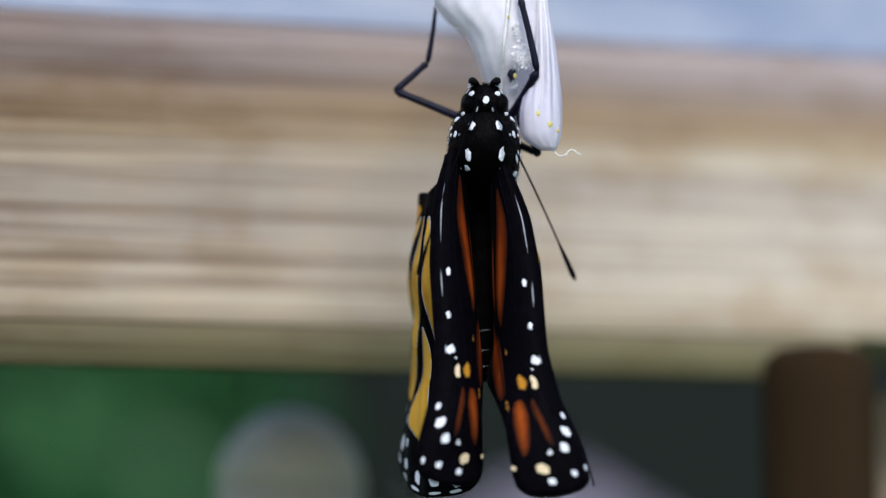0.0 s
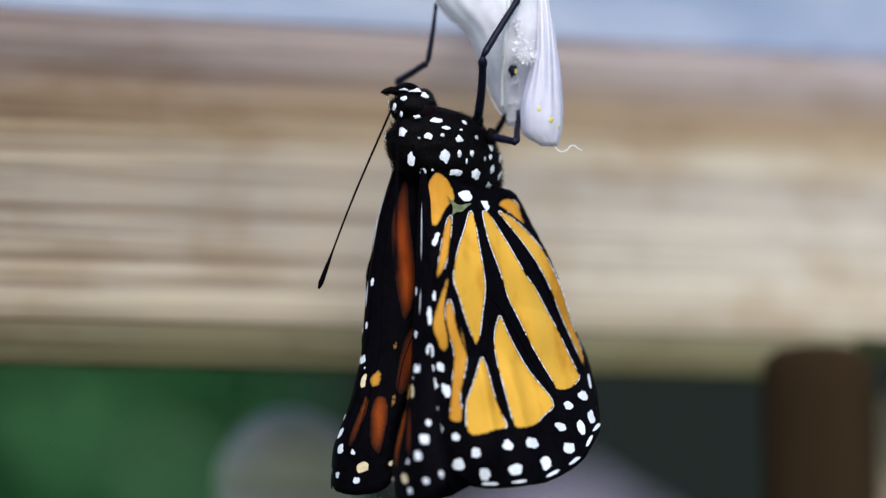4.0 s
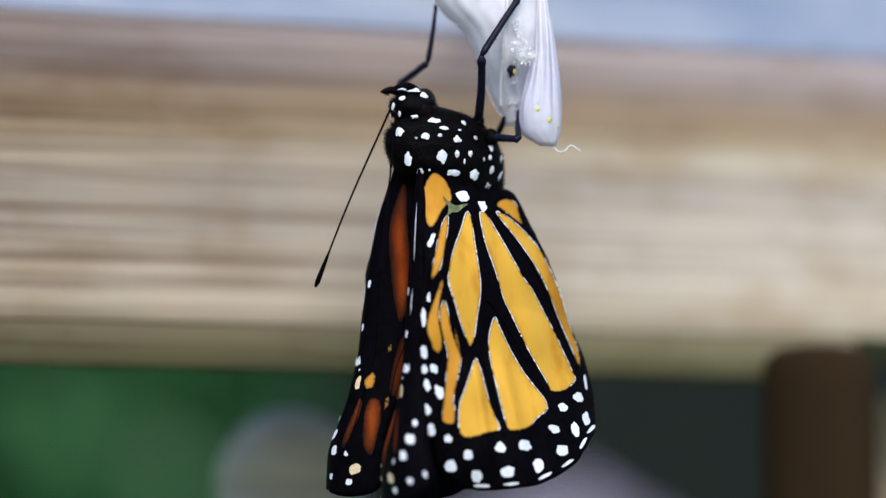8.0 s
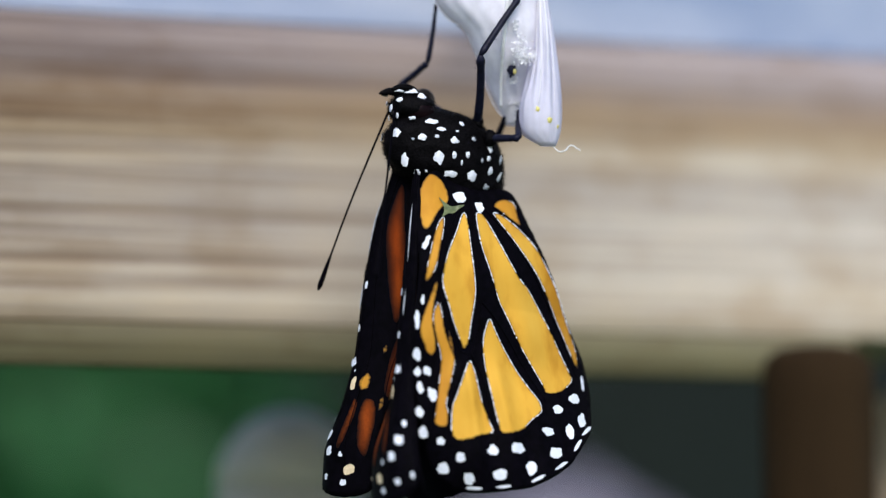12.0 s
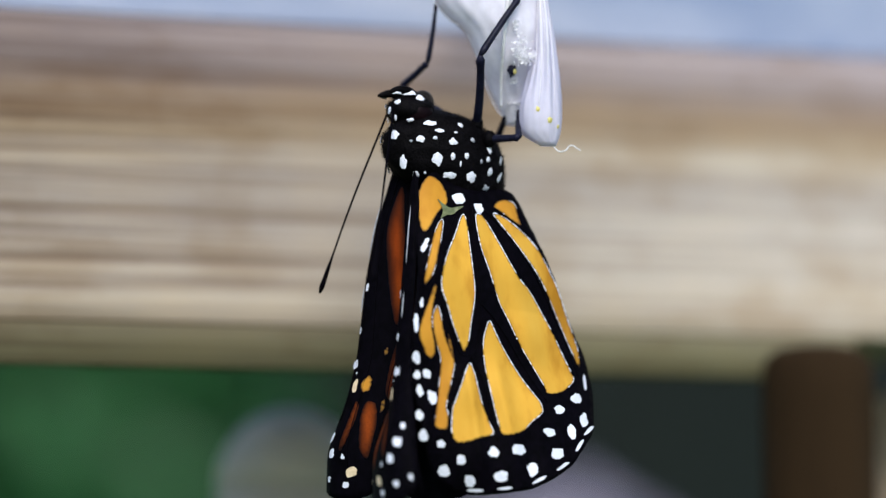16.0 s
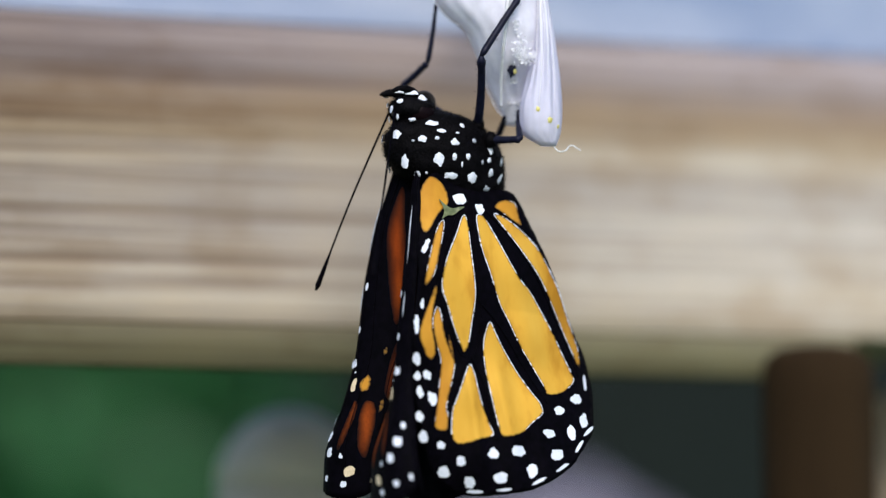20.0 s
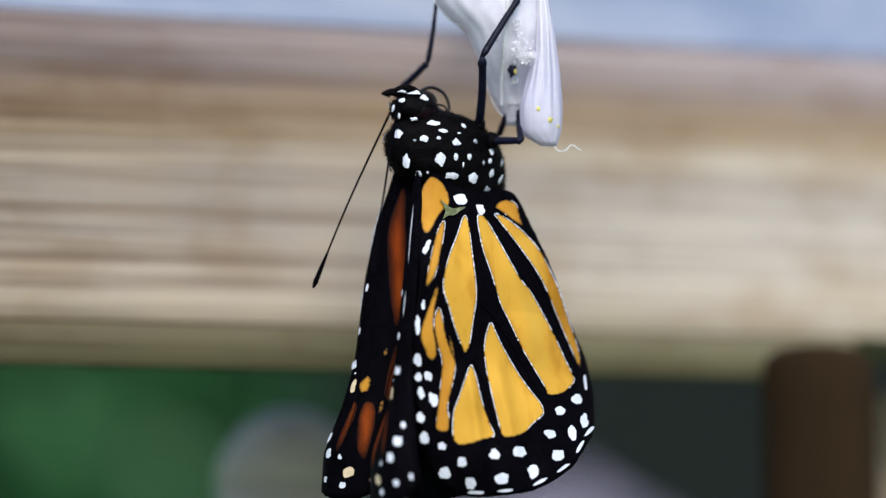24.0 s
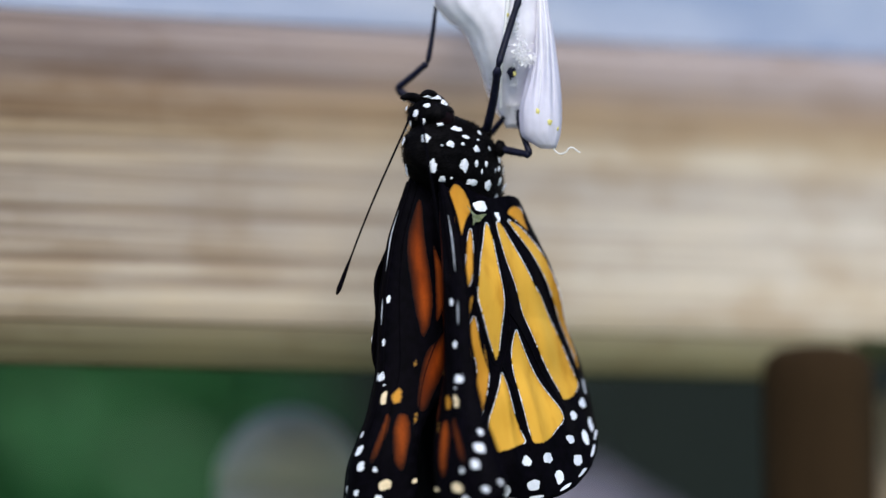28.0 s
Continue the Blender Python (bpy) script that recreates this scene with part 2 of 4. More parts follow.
def curve_through(points, steps=8):
    """A smooth line through a few points."""
    pts = [Vector(p) for p in points]
    pts = [2 * pts[0] - pts[1]] + pts + [2 * pts[-1] - pts[-2]]
    line = []
    for a, b, c, d in zip(pts, pts[1:], pts[2:], pts[3:]):
        for k in range(steps):
            t = k / steps
            line.append(0.5 * (2 * b + (c - a) * t + (2 * a - 5 * b + 4 * c - d) * t * t + (3 * b - a - 3 * c + d) * t ** 3))
    return line + [pts[-2]]


def rounded(points, rounds=2):
    """Cuts the corners of a closed outline."""
    for _ in range(rounds):
        cut = []
        for a, b in zip(points, points[1:] + points[:1]):
            cut.append((0.78 * a[0] + 0.22 * b[0], 0.78 * a[1] + 0.22 * b[1]))
            cut.append((0.22 * a[0] + 0.78 * b[0], 0.22 * a[1] + 0.78 * b[1]))
        points = cut
    return points


def inside(x, y, outline):
    hit = False
    for (ax, ay), (bx, by) in zip(outline, outline[1:] + outline[:1]):
        if (ay > y) != (by > y) and x < (bx - ax) * (y - ay) / (by - ay) + ax:
            hit = not hit
    return hit


def resampled(outline, step):
    out = []
    for (ax, ay), (bx, by) in zip(outline, outline[1:] + outline[:1]):
        n = max(1, int(math.dist((ax, ay), (bx, by)) / step + 0.5))
        out += [(ax + (bx - ax) * k / n, ay + (by - ay) * k / n) for k in range(n)]
    return out


def sheet(outline, surface, lift, step, ragged=0.0, seed=0):
    """A triangulated sheet inside an outline of the wing's plan, laid on its curved surface."""
    from mathutils.geometry import delaunay_2d_cdt
    rim = resampled(outline, step)
    if ragged:
        rim = [(x + ragged * noise.noise(Vector((x * 5, y * 5, seed))), y + ragged * noise.noise(Vector((x * 5, y * 5, seed + 9)))) for x, y in rim]
    xs, ys = [p[0] for p in rim], [p[1] for p in rim]
    pts = [Vector(p) for p in rim]
    row, y = 0, min(ys) + step * 0.5
    while y < max(ys):
        x = min(xs) + (0.5 * step if row % 2 else 0.0)
        while x < max(xs):
            if inside(x, y, rim) and min((x - a) ** 2 + (y - b) ** 2 for a, b in rim) > (0.5 * step) ** 2:
                pts.append(Vector((x, y)))
            x += step
        y += step * 0.87
        row += 1
    verts, _, faces, _, _, _ = delaunay_2d_cdt(pts, [], [list(range(len(rim)))], 1, 1e-5)
    bm = bmesh.new()
    layer = bm.verts.layers.float.new("rim")
    made = [bm.verts.new(surface(v.x, v.y, lift)) for v in verts]
    for ob_vert, v in zip(made, verts):
        ob_vert[layer] = min((v.x - a) ** 2 + (v.y - b) ** 2 for a, b in rim) ** 0.5
    for f in faces:
        bm.faces.new([made[i] for i in f])
    return bm


def strip(line, width, surface, lift, seed=0, gap=0.0):
    """A thin broken seam of scales along a closed line of the plan."""
    bm = bmesh.new()
    rim = resampled(line, 0.13)
    low = min(p[1] for p in rim) + 1.3
    n = len(rim)
    pairs, drop = [], random.Random(seed)
    for k in range(n):
        (ax, ay), (bx, by) = rim[k - 1], rim[(k + 1) % n]
        tx, ty = bx - ax, by - ay
        size = math.hypot(tx, ty) or 1.0
        w = width * (0.25 + 1.6 * abs(noise.noise(Vector((rim[k][0] * 9, rim[k][1] * 9, seed)))))
        x, y = rim[k]
        pairs.append((bm.verts.new(surface(x - ty / size * w, y + tx / size * w, lift)), bm.verts.new(surface(x + ty / size * w, y - tx / size * w, lift))))
    for k in range(n):
        a, b = pairs[k], pairs[(k + 1) % n]
        if noise.noise(Vector((rim[k][0] * 0.5, rim[k][1] * 0.5, seed + 4))) > gap and drop.random() > 0.12 and rim[k][1] > low:
            bm.faces.new((a[0], a[1], b[1], b[0]))
    return bm


def oval(u, v, a, b, turn=0.0, seed=0, points=11):
    c, s = math.cos(turn), math.sin(turn)
    out = []
    for k in range(points):
        t = math.tau * k / points
        r = 1 + 0.38 * noise.noise(Vector((math.cos(t) * 1.4 + seed * 3.1, math.sin(t) * 1.4, seed)))
        p, q = a * r * math.cos(t), b * r * math.sin(t)
        out.append((u + p * c - q * s, v + p * s + q * c))
    return out


# ---- ground, timber and garden behind ----
def build_ground():
    bm = bmesh.new()
    bmesh.ops.create_grid(bm, x_segments=80, y_segments=80, size=400)
    for v in bm.verts:
        v.co.z = 0.05 * noise.noise(v.co * 0.1)
    tagged(part("ground", bm, GRASS), "mown green lawn", "ground", kind="structure")


# the rail runs away from the camera towards its far end
RAIL_TILT, RAIL_TURN = -1.14, 21.2
RAIL_HEIGHT = 0.0517


def build_rail():
    at = pose(0, 0.06, 1.3467, 0, RAIL_TILT, RAIL_TURN)
    section = [(0.034, 0.0)]
    section += [(0.009 - 0.009 * math.sin(t), -0.009 + 0.009 * math.cos(t)) for t in (math.pi / 2 * k / 12 for k in range(13))]
    section += [(0.0004 - 0.0004 * math.cos(t), 0.0004 - RAIL_HEIGHT - 0.0004 * math.sin(t)) for t in (math.pi / 2 * k / 8 for k in range(9))]
    section += [(0.034, -RAIL_HEIGHT)]
    bm = bmesh.new()
    ends = [[bm.verts.new((x, y, z)) for y, z in section] for x in (-0.5, 0.9)]
    n = len(section)
    for k in range(n):
        bm.faces.new((ends[0][k], ends[0][(k + 1) % n], ends[1][(k + 1) % n], ends[1][k]))
    bm.faces.new(ends[0][::-1])
    bm.faces.new(ends[1])
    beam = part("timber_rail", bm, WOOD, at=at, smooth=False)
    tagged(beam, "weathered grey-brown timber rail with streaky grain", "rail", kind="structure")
    # added front-facing strip in place of the rail's shaded underside
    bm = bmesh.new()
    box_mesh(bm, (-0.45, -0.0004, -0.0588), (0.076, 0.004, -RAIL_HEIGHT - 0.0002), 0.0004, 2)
    part("underside_strip", bm, UNDERSIDE, beam, "olive strip that stands for the shaded underside of the rail")
    bm = bmesh.new()
    box_mesh(bm, (-0.5, 0.009, 0.0002), (0.9, 0.05, 0.14), 0.001, 2)
    top = part("fascia_board", bm, PAINT, at=at)
    tagged(top, "pale blue painted fascia board above the timber rail", "board", kind="structure")
    bm = bmesh.new()
    tube(bm, [Vector((0.008 + 0.0006 * math.sin(k), 0.078 - 0.009 * k, 1.3566 + 0.0002 * math.sin(k * 2))) for k in range(10)], [0.0022] * 10, 12)
    tagged(part("dowel", bm, BARK), "slim brown dowel that carries the silk pad", "dowel", kind="structure")
    # a round post stands against the far end, with a flat batten behind it
    bm = bmesh.new()
    zs = [1.2850 * k / 12 for k in range(13)] + [1.2900, 1.2918, 1.2930, 1.2936]
    tube(bm, [Vector((0.0, 0, z)) for z in zs], [0.0096 + 0.0002 * math.sin(k * 2.1) for k in range(13)] + [0.0094, 0.0086, 0.0070, 0.0040], 40)
    post = part("round_post", bm, BARK, at=pose(0.0637, 0.0742, 0.0))
    tagged(post, "round brown timber post against the rail", "post", kind="structure")
    bm = bmesh.new()
    box_mesh(bm, (-0.011, -0.006, 0.0), (0.011, 0.006, 1.291), 0.0015, 2)
    batten = part("timber_batten", bm, TAN, at=pose(0.0905, 0.135, 0.0))
    tagged(batten, "tan timber batten behind the round post", "batten", kind="structure")


def build_garden():
    # leaves of the hedge
    rng = random.Random(4)
    verts, faces = [], []
    for _ in range(30000):
        x, y, z = rng.uniform(-1.3, -0.14), rng.uniform(2.2, 2.9), rng.uniform(0.2, 2.4)
        if noise.noise(Vector((x * 3, y * 3, z * 3))) < -0.62 or z > 2.2 + 0.5 * noise.noise(Vector((x * 2.2, y * 2.2, 7))):
            continue
        size = rng.uniform(0.03, 0.06)
        turn = Euler((rng.uniform(0, 6.3), rng.uniform(0, 6.3), rng.uniform(0, 6.3))).to_matrix()
        at, k = Vector((x, y, z)), len(verts)
        for p in ((0, -1, 0), (0.42, -0.2, 0.08), (0.3, 0.5, 0.06), (0, 1, -0.1), (-0.3, 0.5, 0.06), (-0.42, -0.2, 0.08), (0, 0, -0.03)):
            verts.append(at + turn @ (size * Vector(p)))
        faces += [(k, k + 1, k + 6), (k + 1, k + 2, k + 6), (k + 2, k + 3, k + 6), (k + 3, k + 4, k + 6), (k + 4, k + 5, k + 6), (k + 5, k, k + 6)]
    mesh = bpy.data.meshes.new("hedge")
    mesh.from_pydata(verts, [], faces)
    mesh.materials.append(LEAF)
    tagged(new("hedge", mesh), "dense dark green leafy hedge", "hedge", kind="stuff")
    # dark boarded fence
    fence = tagged(new("fence"), "dark slate-grey boarded garden fence", "fence")
    fence.matrix_basis = pose(0.75, 3.1, 0)
    for k in range(16):
        bm = bmesh.new()
        box_mesh(bm, (-0.068, -0.012, 0.03), (0.068, 0.012, 1.95 + 0.02 * math.sin(k * 3.3)), 0.004, 2)
        part("board", bm, DARK_BOARD, fence, at=pose(-0.95 + 0.137 * k, 0, 0))
    for z in (0.5, 1.5):
        bm = bmesh.new()
        box_mesh(bm, (-1.05, 0.014, z), (1.05, 0.06, z + 0.09), 0.004, 2)
        part("crosspiece", bm, DARK_BOARD, fence)
    # pale dome-topped stake close behind the rail
    stake = tagged(new("garden_stake"), "pale grey dome-topped timber garden stake", "stake")
    stake.matrix_basis = pose(-0.0280, 0.12, 0.0)
    bm = bmesh.new()
    zs = (0.0, 0.3, 0.6, 0.9, 1.2, 1.2722)
    tube(bm, [Vector((0, 0, z)) for z in zs], [0.0134 + 0.0001 * math.sin(9 * z) for z in zs], 32)
    part("shaft", bm, PALE_POST, stake, "pale grey timber shaft")
    bm = bmesh.new()
    turns = (0.0, 0.2, 0.4, 0.6, 0.8, 1.0, 1.2, 1.35, 1.5)
    tube(bm, [Vector((0, 0, 1.2724 + 0.0147 * math.sin(a))) for a in turns], [0.0136 * math.cos(a) for a in turns], 32)
    part("rounded_top", bm, PALE_POST, stake, "weathered rounded top")
    # lilac flower heads
    bush = tagged(new("flowering_shrub"), "low shrub with pale lilac flower heads", "shrub")
    bush.matrix_basis = pose(0.105, 2.3, 0.0)
    bm = bmesh.new()
    for k in range(7):
        a = k * 0.9
        tube(bm, curve_through([(0, 0, 0), (0.05 * math.cos(a), 0.05 * math.sin(a), 0.6), (0.08 * math.cos(a), 0.08 * math.sin(a), 1.32)]), [0.006] * 17, 6)
    part("stem", bm, LEAF, bush)
    for k in range(7):
        bm = bmesh.new()
        a = k * 0.9
        blob(bm, (0, 0, 0), (0.06, 0.06, 0.05), rough=0.5, seed=k, detail=4)
        part("flower_head", bm, LILAC, bush, at=pose(0.06 * math.cos(a), 0.08 * math.sin(a), 1.315 + 0.02 * (k % 3)))


# ---- butterfly: wing surfaces ----
SIDE = radians(62)
CS, SN = math.cos(SIDE), math.sin(SIDE)


def ease(x):
    x = min(1.0, max(0.0, x))
    return x * x * (3 - 2 * x)


def fold(u, v):
    """Soft creases of the new wing: two along the lower cells, slow waves across the upper ones."""
    low = ease((-v - 32) / 6) * (1 - ease((-v - 47) / 5))
    ridge = 0.85 * math.exp(-((u - 2.6 - 0.15 * (-v - 36)) / 0.9) ** 2) + 0.55 * math.exp(-((u - 7.0 - 0.22 * (-v - 36)) / 1.0) ** 2)
    return low * ridge + 0.24 * math.sin(0.50 * v + 0.30 * u) * ease((-v - 14) / 6)


def hind_surface(mirror):
    """Hindwing plan (u across, v up) to the butterfly's space; the wing bulges round the abdomen."""
    def depth(u, v):
        rear = max(0.0, u + 1.8)
        wrap = -0.368 * (u + 1.8) - 0.0117 * rear ** 2 - 0.00035 * rear ** 3 - 0.47 * rear * min((v + 32) / 20, 0.3)
        rise = -5.0 * (1 - ease((-v - 5) / 17)) + 1.5 * ease((-v - 38) / 14) - 2.39 * (min(0.0, v + 32) / 15) ** 2 + 0.13 * math.exp(-((v + 23.5) / 6.0) ** 2) - 0.89 * math.exp(-((v + 34.5) / 3.6) ** 2)
        return 10.9 + wrap + rise + 0.22 * math.sin(u * 1.1 + v * 0.16) + 0.1 * math.sin(u * 0.5 - v * 0.5) + fold(u, v)

    def place(u, v, lift):
        w = depth(u, v) + lift
        return Vector((mirror * (CS * u + SN * w), SN * u - CS * w, v)) * MM
    return place


ARC = (0.0, 2.45, 4.59, 7.38, 9.64, 12.21, 17.26)
ARC_SIDE = (8.4, 6.3, 4.37, 2.35, 1.18, 0.67, 0.42)
ARC_BACK = (9.41, 10.67, 9.74, 7.81, 5.88, 3.36, -1.68)
SPREAD_AT = (0.0, 4.2, 12.6, 21.0, 32.8, 39.5, 46.2, 52.0, 56.0)
SPREAD = (0.36, 0.46, 0.82, 1.0, 1.08, 1.24, 1.6, 1.80, 1.80)
RISE = (0.60, 0.72, 0.93, 1.06, 1.21, 1.36, 1.54, 1.50, 1.45)


CURL = radians(30)


def smooth_table(x, xs, ys):
    """Reads a table smoothly."""
    return float(sum(np.interp(x + h, xs, ys) * w for h, w in ((-1.2, 0.2), (-0.5, 0.2), (0, 0.2), (0.5, 0.2), (1.2, 0.2))))


def fore_surface(mirror):
    """Forewing plan (s along the chord from the front edge, v up): a shallow trough over the back."""
    def raw(s, v):
        g, h = smooth_table(-v, SPREAD_AT, SPREAD), smooth_table(-v, SPREAD_AT, RISE)
        x, y = g * smooth_table(s, ARC, ARC_SIDE), -h * smooth_table(s, ARC, ARC_BACK)
        if mirror > 0:
            # the tip of this wing is curled outwards about its front edge
            a, fx, fy = CURL * ease((-v - 28) / 18), g * smooth_table(0.5, ARC, ARC_SIDE), -h * smooth_table(0.5, ARC, ARC_BACK)
            x, y = fx + (x - fx) * math.cos(a) - (y - fy) * math.sin(a), fy + (x - fx) * math.sin(a) + (y - fy) * math.cos(a)
            x, y = x + 0.85 * a / CURL, y + 1.6 * a / CURL
        return Vector((mirror * x, y, v))

    def place(s, v, lift):
        p = raw(s, v)
        if lift:
            across = raw(s + 0.3, v) - raw(s - 0.3, v)
            along = raw(s, v - 0.3) - raw(s, v + 0.3)
            n = across.cross(along).normalized() * mirror
            if n.y > 0 and abs(n.y) > 0.2:
                n = -n
            p = p + n * lift
        return p * MM
    return place


# plan outlines in millimetres
HIND_OUTLINE = [(-4.3, -8.0), (-2.3, -5.3), (0.2, -7.3), (3.6, -8.3), (7.0, -7.4), (9.1, -7.5), (10.3, -8.9), (12.2, -13.0), (14.3, -17.3), (15.9, -21.3), (17.2, -25.0), (18.8, -29.0), (20.0, -31.4), (20.6, -34.3), (21.1, -36.3), (21.3, -40.9), (21.2, -43.4), (19.6, -46.0), (17.7, -49.0), (14.1, -51.5), (11.6, -52.6), (7.7, -53.2), (3.3, -53.6), (0.4, -52.9), (-2.0, -51.1), (-3.2, -49.1), (-4.0, -44.2), (-5.3, -39.3), (-5.7, -34.4), (-5.3, -27.8), (-4.5, -21.2), (-5.0, -14.2)]
HIND_CELLS = (
    [(1.7, -12.2), (0.9, -15.1), (-0.2, -18.0), (-1.0, -21.0), (-1.3, -23.5), (-0.4, -25.9), (0.4, -28.9), (1.4, -31.5), (1.9, -32.8), (2.6, -31.9), (3.1, -28.2), (3.7, -24.8), (3.6, -22.1), (3.1, -18.1), (2.6, -13.4), (2.2, -12.0)],
    [(3.7, -12.0), (4.5, -16.9), (5.8, -20.4), (7.2, -25.2), (8.2, -26.9), (10.2, -31.2), (12.2, -34.4), (13.9, -37.2), (14.1, -38.4), (16.6, -37.8), (18.5, -35.7), (17.9, -34.4), (16.7, -32.1), (15.2, -28.7), (13.2, -25.1), (11.7, -22.6), (10.4, -21.4), (8.7, -18.6), (7.1, -15.6), (5.1, -12.1), (4.4, -11.6)],
    [(6.1, -11.1), (7.8, -13.2), (10.3, -16.4), (12.7, -19.5), (14.2, -22.1), (15.6, -25.5), (17.2, -29.3), (18.5, -32.2), (19.2, -33.7), (19.4, -33.0), (19.0, -30.3), (17.5, -26.0), (16.2, -22.1), (15.2, -20.0), (13.2, -16.1), (10.8, -13.6), (7.9, -11.6)],
    [(5.7, -27.5), (6.5, -29.4), (7.7, -31.8), (9.7, -35.1), (11.7, -37.9), (13.3, -39.8), (13.6, -41.3), (11.9, -42.6), (10.6, -44.2), (8.9, -44.8), (7.5, -45.0), (6.8, -42.8), (5.8, -38.4), (5.0, -34.9), (4.7, -31.0)],
    [(2.8, -33.9), (3.6, -36.0), (4.3, -39.3), (5.1, -41.8), (5.8, -43.4), (6.4, -44.7), (4.7, -45.2), (1.4, -46.3), (0.1, -45.5), (0.2, -41.3), (0.9, -39.6), (1.9, -36.7)],
)
HIND_AMBER = (
    [(6.3, -10.3), (7.6, -8.9), (9.8, -9.1), (10.2, -11.3), (10.8, -12.9), (9.0, -11.9), (7.6, -10.9)],
    [(-1.8, -25.8), (-2.7, -28.0), (-2.2, -31.4), (-1.3, -33.7), (-1.6, -37.2), (-2.1, -41.4), (-2.4, -44.1), (-0.4, -44.3), (-0.3, -41.8), (-0.7, -40.9), (0.2, -37.1), (0.7, -34.6), (0.4, -33.3), (-0.8, -30.8), (-1.3, -27.5)],
    [(-2.9, -6.0), (-1.0, -7.4), (-0.3, -9.1), (-0.3, -10.6), (-1.6, -11.9), (-2.9, -14.6), (-3.5, -15.4), (-4.2, -14.9), (-4.7, -11.6), (-4.5, -8.4)],
    [(-0.8, -13.0), (-1.2, -16.3), (-2.2, -21.6), (-3.6, -23.5), (-3.8, -22.8), (-3.2, -19.9), (-2.4, -15.9), (-1.5, -13.4)],
    [(-2.2, -23.0), (-3.3, -26.1), (-4.3, -29.0), (-4.6, -30.6), (-3.5, -33.5), (-2.7, -34.1), (-2.0, -32.8), (-2.7, -29.0), (-2.4, -26.0), (-1.8, -23.5)],
    [(-0.4, -29.8), (0.3, -31.8), (0.6, -34.1), (0.2, -33.7), (-0.3, -31.8)],
)
HIND_SPOTS = [(18.7, -38.5, 1.0, 0.76), (16.0, -40.5, 0.9, 0.67), (19.7, -41.7, 0.7, 1.18), (17.8, -43.8, 0.7, 1.26), (14.4, -44.1, 1.0, 0.76), (15.6, -47.2, 1.0, 0.92), (9.9, -46.9, 1.0, 0.92), (6.2, -47.4, 0.9, 0.76), (11.9, -49.7, 0.9, 1.01), (7.2, -50.9, 1.2, 0.84), (1.5, -48.6, 0.8, 0.76), (2.7, -51.6, 0.9, 0.92)]
HIND_SPOTS_FRONT = [(-1.4, -46.3, 0.7, 0.59), (-1.0, -50.1, 1.0, 0.92), (-3.6, -17.4, 0.4, 1.34), (-4.1, -25.9, 0.3, 0.76), (-4.9, -28.9, 0.4, 1.51), (-4.9, -34.0, 0.6, 0.92), (-4.8, -36.4, 0.5, 0.67), (-3.4, -36.2, 0.6, 0.76), (-4.4, -38.7, 0.5, 0.92), (-2.6, -39.6, 0.7, 1.01), (-4.5, -42.3, 0.6, 0.92), (-3.9, -45.2, 0.7, 1.01)]
HIND_DASHES = [(20.5, -43.2, 48), (18.9, -45.8, 58), (16.4, -49.0, 36), (12.9, -51.2, 28), (7.8, -52.6, 6), (3.5, -52.9, -2), (20.0, -35.7, 95)]

FORE_OUTLINE = [(1.0, -3.5), (0.6, -9.0), (0.3, -15.0), (0.0, -22.0), (0.0, -30.0), (0.0, -37.0), (0.0, -42.0), (0.0, -47.0), (0.3, -49.8), (1.2, -51.9), (2.9, -53.2), (5.0, -53.8), (7.0, -53.4), (8.2, -51.8), (8.3, -47.5), (8.3, -43.0), (9.3, -38.8), (12.0, -36.0), (16.0, -33.0), (16.8, -24.0), (16.8, -14.0), (14.0, -7.0), (6.0, -3.5)]
FORE_RUST = (
    [(5.9, -7.2), (5.3, -10.4), (5.1, -14.5), (6.2, -20.0), (7.1, -25.0), (8.0, -29.0), (9.2, -26.0), (9.7, -22.0), (8.7, -16.5), (7.7, -11.5), (6.9, -8.2)],
    [(13.2, -24.9), (10.5, -28.3), (8.2, -30.5), (7.6, -34.7), (7.6, -39.0), (8.6, -39.6), (9.8, -36.0), (11.5, -32.0)],
    [(5.5, -39.3), (6.9, -39.8), (7.4, -43.0), (7.3, -46.3), (6.9, -48.2), (6.3, -47.2), (5.7, -44.0), (5.3, -41.5)],
    [(4.3, -39.0), (4.95, -40.4), (4.75, -43.5), (4.3, -46.6), (3.8, -46.4), (3.9, -43.2), (4.1, -40.6)],
)
FORE_BROWN = ([(9.9, -26.6), (11.6, -23.4), (12.4, -20.0), (10.7, -16.3), (9.4, -13.8), (9.9, -18.5), (10.0, -23.0)], [(15.5, -10.2), (12.0, -15.0), (13.5, -20.5), (16.0, -18.0)],)
FORE_SPOTS = [(3.1, -22.3, 0.42, 0.62), (2.55, -28.7, 0.40, 0.58), (2.6, -33.8, 0.72, 0.78), (3.3, -35.1, 0.14, 0.30), (1.55, -42.0, 0.34, 0.60), (2.2, -44.4, 0.58, 0.88), (3.0, -46.7, 0.46, 0.82), (4.4, -47.4, 0.26, 0.36), (1.1, -49.5, 0.22, 0.50), (2.6, -50.4, 0.36, 0.5), (4.7, -51.5, 0.42, 0.5)]
FORE_CREAM = [(3.6, -37.1, 0.50, 1.05), (5.3, -49.7, 0.72, 0.80), (8.0, -49.4, 0.28, 0.42)]
FORE_AMBER = [(5.2, -37.0, 0.85, 1.25), (7.6, -40.3, 0.26, 1.05), (7.0, -32.2, 0.30, 0.62)]


